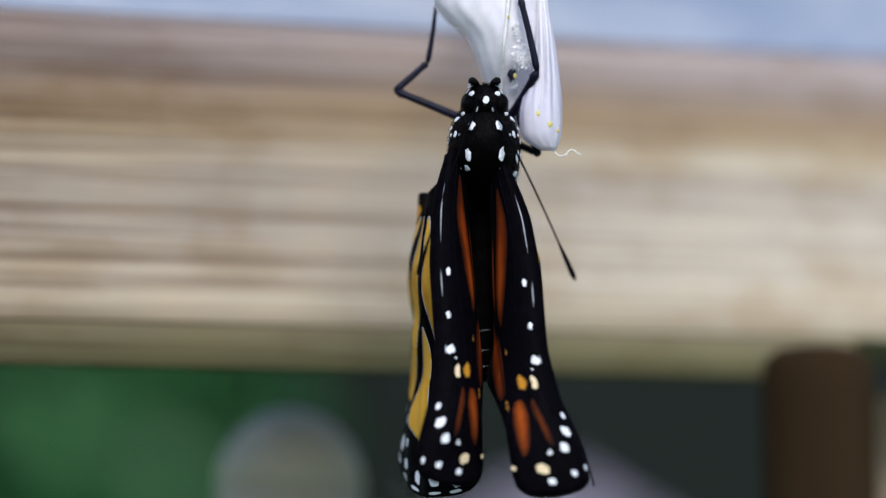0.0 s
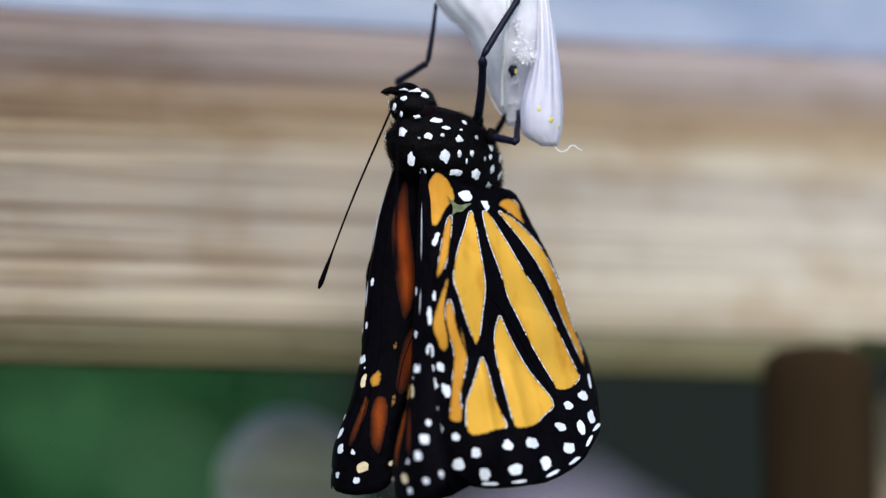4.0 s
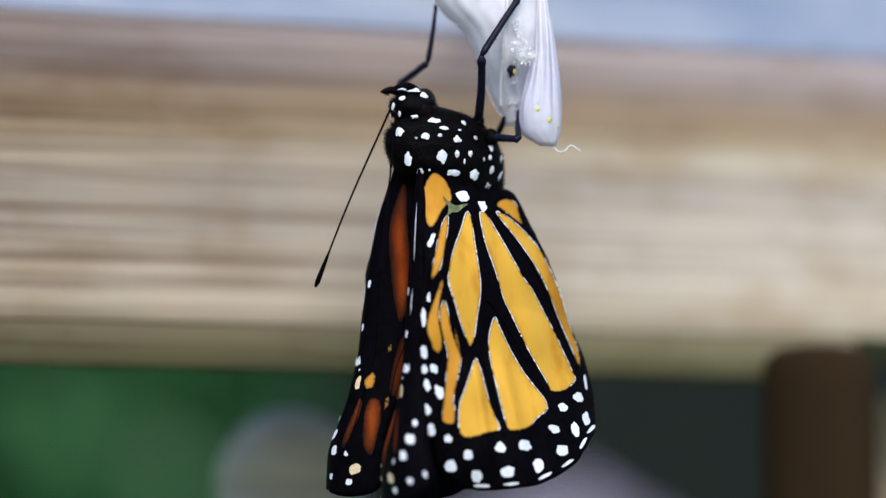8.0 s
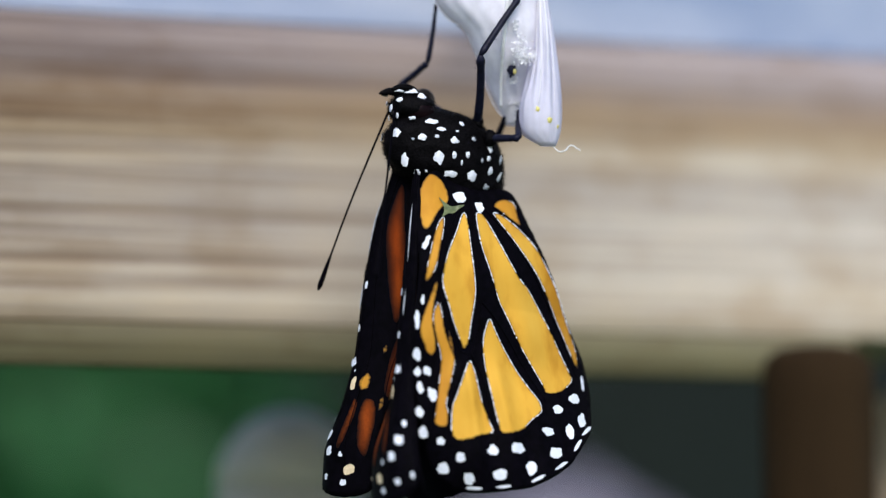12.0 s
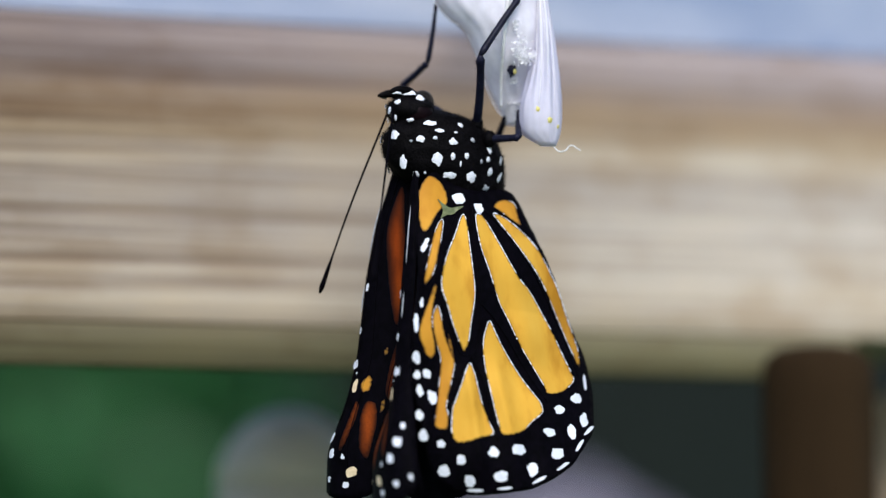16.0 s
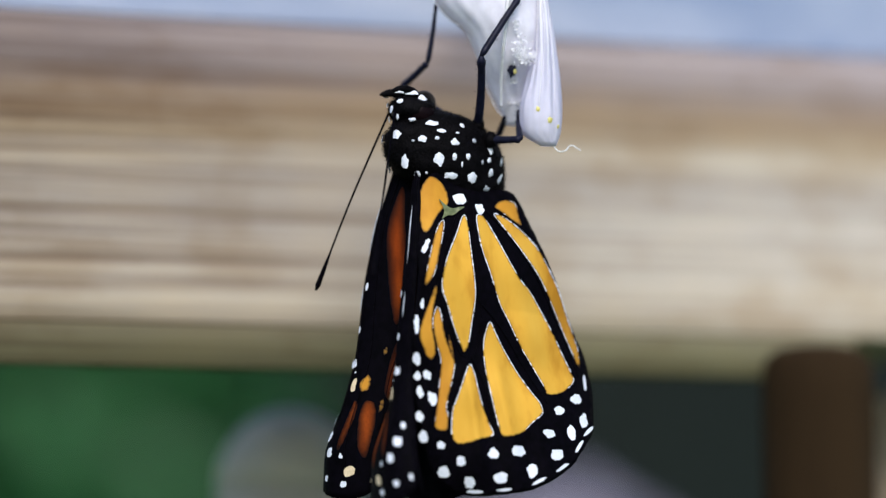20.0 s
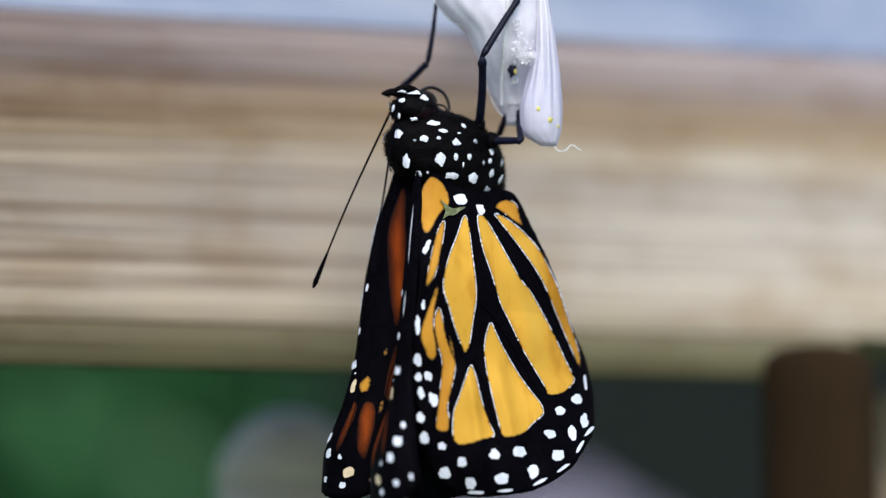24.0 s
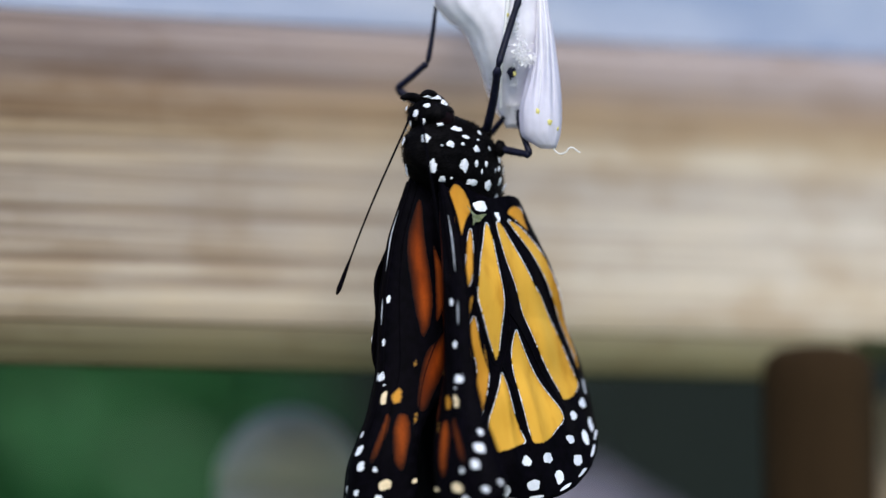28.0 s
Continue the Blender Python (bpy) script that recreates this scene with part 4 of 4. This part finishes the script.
# ---- empty chrysalis ----
def loft(rows, sides, pleats, depth, seed, broad=3.6, arc=(0.0, 1.0)):
    """Rows of (height, left, right, half depth, centre y): a soft, pleated tube of skin; arc opens it down one side."""
    bm = bmesh.new()
    zs = [r[0] for r in rows]
    n = 60
    grid = []
    for i in range(n + 1):
        z = zs[0] + (zs[-1] - zs[0]) * i / n
        left, right, half, cy = [smooth_rows(z, rows, k) for k in (1, 2, 3, 4)]
        ring = []
        for j in range(sides + 1):
            t = math.tau * (arc[0] + (arc[1] - arc[0]) * j / sides)
            fold = 1 + depth * min(1.0, i / 6) * min(1.0, 0.25 + max(0.0, z - 18.5) / 9) * (0.15 * math.sin(pleats * t + 3.0 * noise.noise(Vector((math.cos(t), math.sin(t), z * 0.05 + seed)))) + 1.9 * noise.noise(Vector((math.cos(t) * broad, math.sin(t) * broad, z * 0.06 + seed))))
            fold += 0.05 * noise.noise(Vector((math.cos(t) * 2, math.sin(t) * 2, z * 0.25 + seed)))
            x = 0.5 * (left + right) + 0.5 * (right - left) * math.cos(t) * (0.5 + 0.5 * fold)
            ring.append(bm.verts.new(Vector((x, cy + half * math.sin(t) * fold, z)) * MM))
        grid.append(ring)
    for r, s in zip(grid, grid[1:]):
        for j in range(sides):
            bm.faces.new((r[j], s[j], s[j + 1], r[j + 1]))
    return bm


def smooth_rows(z, rows, k):
    xs = [r[0] for r in rows][::-1]
    ys = [r[k] for r in rows][::-1]
    return float(sum(np.interp(z + h, xs, ys) for h in (-1.0, -0.5, 0.0, 0.5, 1.0)) / 5)


def build_chrysalis():
    case = tagged(new("chrysalis"), "empty split milky chrysalis hanging from a slim dowel", "chrysalis")
    case.matrix_basis = Matrix.Translation(FOCUS)
    skins = []
    rows = ((51.0, 7.0, 9.5, 1.0, 0), (48.0, 2.0, 13.0, 4.0, 0), (43.0, -1.2, 15.0, 5.5, 0), (37.5, -1.5, 15.2, 5.6, 0), (34.6, 1.2, 15.1, 5.4, 0), (33.0, 3.4, 15.0, 5.2, 0), (28.7, 5.3, 14.4, 4.4, 1.0), (24.5, 6.9, 13.5, 3.4, 3.5), (21.4, 8.5, 12.6, 2.2, 4.0), (19.4, 9.6, 12.0, 0.9, 4.0))
    skins.append(part("bag", loft(rows, 90, 9, 0.03, 2.0, arc=(0.0, 1.0)), BAG, case, "thin cloudy skin of the empty case"))
    rows = ((51.0, 8.5, 10.0, 0.8, -0.5), (45.0, 13.0, 15.5, 1.6, -1.5), (37.5, 13.9, 15.6, 1.6, -2.0), (33.0, 13.7, 16.3, 2.0, -2.0), (29.0, 13.3, 16.8, 2.3, -2.0), (25.0, 12.5, 17.2, 2.5, -2.0), (21.0, 11.5, 17.5, 2.6, -2.0), (18.8, 11.5, 17.5, 2.4, -2.0), (17.4, 11.6, 17.4, 2.0, -2.0), (16.3, 12.0, 17.2, 1.6, -2.0), (15.7, 12.8, 16.9, 1.0, -2.0), (15.2, 15.9, 16.5, 0.15, -2.0))
    skins.append(part("wing_sheath", loft(rows, 90, 5, 0.24, 5.0, 2.4), SHEATH, case, "milky pleated wing sheath of the case"))
    edge = ((50.0, 8.4, 9.0, 0.4, -1), (44.0, 9.6, 10.3, 0.5, -5.4), (37.5, 9.4, 10.1, 0.5, -5.7), (30.0, 8.7, 9.2, 0.4, -4.6), (25.0, 8.4, 8.8, 0.35, -0.4), (21.5, 8.5, 8.8, 0.3, 1.6))
    skins.append(part("split_edge", loft(edge, 40, 4, 0.15, 8.0), CRUMB, case, "curled white edge of the split"))
    # thin raised ridges that run down the sheath
    bm = bmesh.new()
    bm.from_mesh(skins[1].data)
    tree = BVHTree.FromBMesh(bm)
    bm.free()
    for k, (f0, f1, z0, z1, width) in enumerate(((0.10, 0.20, 46, 24, 0.10), (0.30, 0.42, 46, 21, 0.22), (0.46, 0.52, 46, 27, 0.12), (0.60, 0.66, 46, 25, 0.20), (0.84, 0.88, 46, 20, 0.09))):
        line = []
        for j in range(37):
            z = z0 + (z1 - z0) * j / 36
            f = f0 + (f1 - f0) * (j / 36) ** 1.5 + 0.03 * math.sin(j * 0.22 + k)
            left, right = smooth_rows(z, rows, 1), smooth_rows(z, rows, 2)
            hit = tree.ray_cast(Vector((left + f * (right - left), -30, z)) * MM, Vector((0, 1, 0)))
            if hit[0]:
                line.append(hit[0])
        if len(line) > 8:
            bm = bmesh.new()
            tube(bm, line, [MM * width * (0.25 + 0.75 * math.sin(math.pi * (j + 0.5) / len(line))) for j in range(len(line))], 7)
            part("ridge", bm, RIDGE, case, "thin white ridge")
    for skin in skins:
        add_thickness(skin, 0.06)
    # gold dots
    for skin, x, z, r in ((1, 14.0, 20.3, 0.33), (1, 15.8, 18.7, 0.38), (1, 17.0, 17.9, 0.24), (2, 9.6, 34.6, 0.26)):
        bm = bmesh.new()
        bm.from_mesh(skins[skin].data)
        hit = BVHTree.FromBMesh(bm).ray_cast(Vector((x, -30, z)) * MM, Vector((0, 1, 0)))
        bm.free()
        if hit[0]:
            out = -hit[1] if hit[1].y > 0 else hit[1]
            patch(hit[0] / MM + out * 0.14, out, r, r * 1.15, 5 * x, GOLD, case, "small yellow-gold dot", "gold_dot", 0.12)
    # crumbs of dry lining in the opening
    rng = random.Random(15)
    for x, y, z, size, count in ((11.3, -4.5, 29.2, (1.0, 0.3, 1.9), 150), (12.6, -3.9, 28.2, (1.2, 0.3, 0.9), 120), (10.7, -1.0, 25.2, (0.45, 0.25, 0.6), 45), (10.8, -5.2, 33.0, (0.4, 0.2, 1.2), 50), (11.0, 1.4, 22.4, (1.3, 0.25, 0.35), 60)):
        bm = bmesh.new()
        for _ in range(count):
            at = Vector((x + rng.gauss(0, 0.5) * size[0], y + rng.gauss(0, 0.5) * size[1], z + rng.gauss(0, 0.5) * size[2]))
            turn = Euler((rng.uniform(0, 6.3), rng.uniform(0, 6.3), rng.uniform(0, 6.3))).to_matrix()
            long, wide, bend = rng.uniform(0.15, 0.45), rng.uniform(0.05, 0.16), rng.uniform(-0.3, 0.3)
            quad = [[bm.verts.new((at + turn @ Vector((side * wide * (1 - 0.3 * abs(q)), bend * q * q, q * long))) * MM) for side in (-1, 1)] for q in (-1, 0, 1)]
            for m, n in zip(quad, quad[1:]):
                bm.faces.new((m[0], m[1], n[1], n[0]))
        part("dry_lining", bm, FLUFF, case, "crumpled dry white lining", smooth=False)
    bm = bmesh.new()
    blob(bm, (10.2 * MM, -1.9 * MM, 26.9 * MM), (0.6 * MM, 0.4 * MM, 1.25 * MM), rough=0.4, seed=3)
    part("dark_residue", bm, LEG, case, "dark residue inside the case")
    bm = bmesh.new()
    blob(bm, (10.7 * MM, -2.25 * MM, 26.4 * MM), (0.28 * MM, 0.15 * MM, 0.45 * MM), rough=0.3, seed=4, detail=2)
    part("gold_dot", bm, GOLD, case, "small yellow-gold dot")
    # frayed thread at the tip
    bm = bmesh.new()
    line = curve_through([(16.4, -2, 15.9), (16.5, -2, 15.0), (17.3, -2.2, 14.3), (18.2, -2.3, 14.5), (18.7, -2.3, 15.1), (19.3, -2.2, 15.2), (19.9, -2.0, 14.8), (20.4, -2, 14.5)], 6)
    tube(bm, [p * MM for p in line], [MM * 0.10] * len(line), 6)
    part("thread", bm, CRUMB, case, "curled white thread")
    # rolled rim of the torn skin
    bm = bmesh.new()
    line = curve_through([(-1.5, -0.4, 37.8), (-0.6, -0.5, 36.4), (1.2, -0.5, 34.4), (3.3, -0.6, 33.0), (5.3, 0.8, 28.7), (6.6, 2.8, 24.7), (8.2, 3.2, 21.4), (10.0, 3.0, 20.0), (12.0, 3.0, 20.2)], 8)
    tube(bm, [p * MM for p in line], [MM * (0.09 + 0.05 * noise.noise(p * 0.8)) for p in line], 7)
    part("torn_rim", bm, RIDGE, case, "white rolled rim of the torn skin")
    # silk pad and stalk
    bm = bmesh.new()
    tube(bm, [Vector(p) * MM for p in curve_through([(8.3, 0, 50.0), (8.2, 0, 51.5), (8.1, 0, 52.8), (8.1, 0, 54.2)], 4)], [MM * float(r) for r in np.interp(np.linspace(0, 1, 13), (0, 0.4, 1), (0.8, 0.4, 1.6))], 12)
    part("stalk", bm, LEG, case, "black stalk hooked in the silk pad")
    return case


# ---- how things move ----
# seconds; axis of the body: millimetres to the side and up; turn of the back towards the side; lean; pitch, roll and lag of the hindwings
TURNS = (
    (0.0, 6.12, 16.96, 0.0, 0.0, -4.0, 0.0, 0.0),
    (0.1, 6.08, 16.96, 0.5, 0.0, -4.0, 0.0, 0.0),
    (0.2, 5.74, 17.00, 4.5, 0.0, -4.0, 0.0, -5.0),
    (0.3, 4.98, 17.22, 10.0, 0.0, -4.0, 0.5, -9.0),
    (0.4, 3.88, 17.39, 19.0, -0.5, -3.0, 1.0, -11.5),
    (0.5, 2.19, 16.96, 29.5, -2.0, -2.0, 1.5, -13.0),
    (0.6, 1.52, 16.53, 43.0, -2.5, -3.5, -1.5, -7.0),
    (0.7, 1.10, 16.36, 56.0, -3.5, -4.0, -4.0, 0.0),
    (0.8, 0.51, 16.28, 65.0, -4.5, -4.0, -4.5, 5.0),
    (0.9, 0.17, 16.19, 70.0, -5.0, -4.0, -4.7, 8.0),
    (1.0, 0.05, 16.20, 71.7, -5.1, -4.1, -4.8, 9.4),
    (1.2, 0.34, 16.28, 68.0, -4.5, -4.0, -4.6, 6.0),
    (1.5, 0.89, 16.51, 56.6, -3.1, -3.8, -4.2, -1.6),
    (1.8, 1.35, 17.22, 43.0, -2.0, -3.6, -1.9, -6.5),
    (2.0, 1.39, 17.40, 38.9, -1.7, -3.6, -1.5, -7.5),
    (2.5, 0.82, 16.47, 59.2, -2.0, -2.9, -4.2, -0.3),
    (3.0, 0.74, 16.49, 61.3, -2.3, -2.9, -3.9, 1.0),
    (3.5, 0.87, 16.65, 54.9, -2.2, -2.8, -3.7, -3.3),
    (5.5, 0.98, 16.80, 53.4, -1.5, -2.4, -2.2, -3.7),
    (6.0, 1.03, 16.84, 53.1, -1.2, -2.1, -2.6, -3.7),
    (6.5, 1.02, 16.81, 55.8, -1.0, -2.0, -2.6, -2.2),
    (7.0, 0.90, 16.63, 57.4, -1.4, -2.0, -2.8, -1.9),
    (8.0, 1.03, 16.68, 57.9, -0.9, -1.9, -2.5, -1.1),
    (9.0, 0.98, 16.63, 58.5, -0.7, -1.7, -2.2, -1.1),
    (9.5, 0.70, 16.48, 61.9, -1.2, -1.6, -2.0, 0.6),
    (10.0, 0.88, 16.55, 60.9, -1.1, -1.5, -1.8, 0.1),
    (11.0, 0.83, 16.49, 61.4, -0.8, -1.5, -1.6, 0.0),
    (12.0, 0.94, 16.53, 60.8, -0.1, -1.2, -1.6, 0.1),
    (12.5, 0.95, 16.52, 60.9, -0.2, -1.0, -1.4, 0.2),
    (14.5, 1.05, 16.49, 60.5, -0.2, -1.0, -0.9, -0.1),
    (15.0, 1.04, 16.49, 60.5, -0.2, -0.8, -0.7, -0.1),
    (16.0, 0.91, 16.32, 62.8, -0.6, -0.7, -0.7, 0.6),
    (16.5, 0.82, 16.26, 62.8, -0.4, -0.8, -0.8, 0.8),
    (17.0, 0.93, 16.25, 63.0, -0.6, -0.5, -0.3, 0.7),
    (18.0, 0.94, 16.25, 62.1, -0.4, -0.4, -0.4, 0.1),
    (19.0, 1.04, 16.28, 61.4, -0.0, 0.1, 0.1, -0.7),
    (20.0, 1.04, 16.27, 61.4, 0.0, 0.0, -0.1, -0.7),
    (21.0, 1.13, 16.30, 60.6, 0.3, 0.6, -0.2, -1.1),
    (21.5, 1.03, 16.26, 60.5, 0.2, 0.5, 0.6, -1.3),
    (23.5, 1.17, 16.30, 60.6, 0.3, 0.9, 0.7, -1.6),
    (24.0, 1.18, 16.25, 60.5, 0.5, 0.8, 0.3, -1.5),
    (25.0, 1.26, 16.30, 60.8, -0.0, 0.7, 0.9, -1.6),
    (26.0, 1.28, 16.24, 60.9, -0.1, 1.3, 1.1, -1.5),
    (26.5, 0.55, 15.68, 67.8, -0.7, 1.0, 1.3, 3.2),
    (27.0, 0.79, 15.58, 65.4, -0.8, 1.3, 1.3, 1.1),
    (27.1, 0.93, 15.50, 62.0, -1.0, 1.3, 1.3, -1.0),
    (27.2, 1.27, 15.33, 54.0, -2.0, 2.0, 2.0, -5.5),
    (27.3, 1.68, 15.14, 44.0, -2.7, 3.0, 3.2, -9.5),
    (27.4, 2.36, 15.33, 31.0, -1.5, 4.0, 4.4, -12.0),
    (27.5, 2.87, 15.59, 22.0, 0.0, 4.5, 5.0, -13.0),
    (27.6, 3.04, 15.68, 19.0, 0.0, 4.5, 5.0, -13.0),
    (27.7, 3.04, 15.73, 21.0, 0.0, 4.5, 4.8, -12.5),
    (27.8, 2.95, 15.68, 26.0, 0.0, 4.0, 3.8, -11.0),
    (27.9, 2.53, 15.50, 32.0, -0.3, 3.2, 2.2, -9.0),
    (28.0, 2.13, 15.32, 38.8, -0.6, 2.6, 1.0, -7.2),
)
# seconds; near forewing: drop in millimetres, roll, lag; far forewing: the same
FORE_TURNS = (
    (0.0, -1.3, -1.3, -5.0, -0.1, -1.5, -0.8), (0.2, -1.1, -3.9, -3.0, -0.2, -2.8, -0.7), (0.4, -2.0, -4.1, 2.4, -0.7, -3.1, -0.7), (0.5, -1.6, -3.2, 2.0, -0.4, -1.8, -0.7),
    (0.6, -1.8, -1.5, 1.0, 0.3, -2.0, -0.5), (0.8, -2.0, 0.0, 0.0, 1.2, -2.3, -0.3), (1.0, -2.0, 0.0, 0.0, 1.6, -2.4, -0.2), (1.5, -2.0, 0.0, 0.0, 0.9, -2.0, -0.5), (3.0, -2.0, 0.0, 0.0, 0.9, -1.9, -0.6),
    (8.0, -2.0, 0.0, 0.0, 0.4, -1.8, -0.5), (20.0, -2.0, 0.0, 0.0, 0.3, -2.0, -0.5), (26.0, -2.0, 0.0, 0.0, 0.0, -2.5, -0.4), (27.0, -2.0, 0.0, 0.0, 0.6, -1.9, -0.4), (27.1, -2.2, -0.4, 0.5, 0.4, -2.2, -0.4),
    (27.3, -3.0, -3.2, 3.0, -0.6, -4.1, -0.3), (27.5, -3.2, -3.2, 2.1, -1.6, -4.1, -0.1), (27.7, -3.2, -3.3, 2.0, -1.7, -4.3, 0.0), (28.0, -2.8, -3.7, 4.0, -1.1, -4.8, -0.4),
)
# seconds; millimetres that the case is tugged to the side and up
CASE_SWAY = ((0.0, 0.05, -0.65), (0.4, -0.2, -0.55), (0.7, 0.1, -0.1), (1.0, 0.25, 0.1), (2.0, -0.1, -0.15), (3.0, 0.25, 0.0), (5.5, 0.05, 0.0), (8.0, 0.0, 0.0), (20.0, 0.05, 0.0), (26.0, 0.2, 0.08), (27.0, 0.4, 0.15), (27.3, 0.2, -0.1), (27.5, 0.1, -0.33), (28.0, 0.0, -0.33))


def body_pose(x, z, turn, lean):
    return Matrix.Translation(FOCUS + Vector((x, 0, z)) * MM) @ pose(0, 0, 0, 0, lean, 0) @ pose(0, 0, 0, 0, 0, -turn)


def seg_pose(a, b):
    q = (b - a).to_track_quat("Z", "Y")
    return Matrix.Translation(a) @ q.to_matrix().to_4x4()


def about(pivot, rx, ry, rz, drop=0.0, off=0.0):
    p = Vector(pivot) * MM
    return Matrix.Translation(p + Vector((off * MM, 0, drop * MM))) @ pose(0, 0, 0, rx, ry, rz) @ Matrix.Translation(-p)


def motions(butterfly, head, legs, case, wings):
    times = [r[0] for r in TURNS]
    steps = sorted(set([round(0.1 * k, 1) for k in range(36)] + [round(25.5 + 0.1 * k, 1) for k in range(26)] + [4.0, 4.5, 5.0] + [round(5.5 + 0.5 * k, 1) for k in range(41)]))
    poses = []
    for t in steps:
        poses.append((t, body_pose(*[glide(t, times, [r[k] for r in TURNS]) for k in (1, 2, 3, 4)])))
    walk(butterfly, poses)
    fore_times = [r[0] for r in FORE_TURNS]
    for mirror, (hind, fore) in wings.items():
        rows = []
        for t in steps:
            rx, ry, rz = (glide(t, times, [r[k] for r in TURNS]) for k in (5, 6, 7))
            off = 0.0
            if mirror < 0:
                away = 1 - ease((t - 0.15) / 0.3)
                rx, ry, rz, off = 0.5 * rx, -9.0 * away, 22 * away, -2.5 * away
            else:
                off = -1.2 * (1 - ease((t - 0.1) / 0.3))
            rows.append((t, about((4.6 * mirror, -1.0, -9.5), rx, ry, rz, 0.0, off)))
        walk(hind, rows)
        first = 1 if mirror > 0 else 4
        rows = []
        for t in steps:
            drop, ry, rz = (glide(t, fore_times, [r[k] for r in FORE_TURNS]) for k in (first, first + 1, first + 2))
            off = 0.0
            if mirror < 0:
                away = 1 - ease((t - 0.25) / 0.4)
                ry, rz, drop, off = ry - 4 * away, rz + 11 * away, drop + 0.7 * away, -2.3 * away
            rows.append((t, about((3.6 * mirror, -5.6, -4.5), 0, ry, rz, drop, off)))
        walk(fore, rows)
    for spec, (femur, tibia, tarsus) in zip(LEGS, legs):
        hip = Vector(spec["hip"]) * MM
        ankle, claw = FOCUS + Vector(spec["ankle"]) * MM, FOCUS + Vector(spec["claw"]) * MM
        early, late = (Vector(k) for k in spec["knee"])
        a, b = (s * MM for s in spec["sizes"])
        rows = ([], [], [])
        for t, m in poses:
            back = Matrix.Translation(-hip) @ m.inverted()
            turned = math.degrees(math.atan2(-m[1][0], m[0][0]))
            bend = early.lerp(late, max(0.0, min(1.0, (turned + 8) / 70)))
            h = m @ hip
            reach = ankle - h
            d = min(reach.length, (a + b) * 0.999)
            along = reach.normalized()
            x = (a * a - b * b + d * d) / (2 * d)
            y = math.sqrt(max(0.0, a * a - x * x))
            knee = h + along * x + (bend - along * bend.dot(along)).normalized() * y
            foot = h + along * d
            for k, (p, q) in enumerate(((h, knee), (knee, foot), (foot, claw))):
                rows[k].append((t, seg_pose(back @ p, back @ q)))
        for ob, r in zip((femur, tibia, tarsus), rows):
            walk(ob, r)
    walk(head, [(t, Matrix.Translation(HEAD_AT * MM) @ pose(0, 0, 0, nod, 0, 0)) for t, nod in HEAD_NODS])
    coil = [o for o in head.children if o.name.startswith("proboscis")][0]
    walk(coil, [(t, COIL_POSES[k]) for t, k in COIL])
    walk(case, [(t, Matrix.Translation(FOCUS + Vector((x, 0, z)) * MM)) for t, x, z in CASE_SWAY])


HEAD_NODS = ((0.0, 1), (0.6, -2), (1.0, -6), (1.5, -3), (2.0, 0), (3.0, -2), (5.5, -3), (7.0, -1), (8.0, -3), (11.0, -1), (17.0, -1), (20.0, -2), (21.0, -2), (25.0, -3), (26.5, -2), (27.1, -3), (27.5, -1), (28.0, 0))
# the coil: 0 tucked under the head, 1 hanging out in a loop, 2 raised over the head
COIL = ((0.0, 0), (22.6, 0), (23.3, 1), (25.1, 1), (25.7, 0), (26.9, 0), (27.15, 1), (27.35, 2), (27.6, 2), (28.0, 0))
COIL_POSES = (COIL_REST, COIL_OUT, pose(0, -0.0013, 0.0041, 14))


def glide(t, times, values):
    """A smooth reading between rows."""
    k = max(0, min(len(times) - 2, sum(1 for x in times if x <= t) - 1))
    t0, t1 = times[k], times[k + 1]
    s = max(0.0, min(1.0, (t - t0) / (t1 - t0)))
    m0 = (values[k + 1] - values[k - 1]) / (t1 - times[k - 1]) if k > 0 else 0.0
    m1 = (values[k + 2] - values[k]) / (times[k + 2] - t0) if k + 2 < len(times) else 0.0
    h = t1 - t0
    return (2 * s ** 3 - 3 * s ** 2 + 1) * values[k] + (s ** 3 - 2 * s ** 2 + s) * h * m0 + (3 * s ** 2 - 2 * s ** 3) * values[k + 1] + (s ** 3 - s ** 2) * h * m1


build_ground()
build_rail()
build_garden()
case = build_chrysalis()
butterfly = tagged(new("butterfly"), "black, yellow and rust-orange butterfly clinging to the empty case", "butterfly")
build_body(butterfly)
head = build_head(butterfly)
legs = build_legs(butterfly)
wings = {side: (build_hindwing(butterfly, side), build_forewing(butterfly, side)) for side in (1, -1)}
motions(butterfly, head, legs, case, wings)
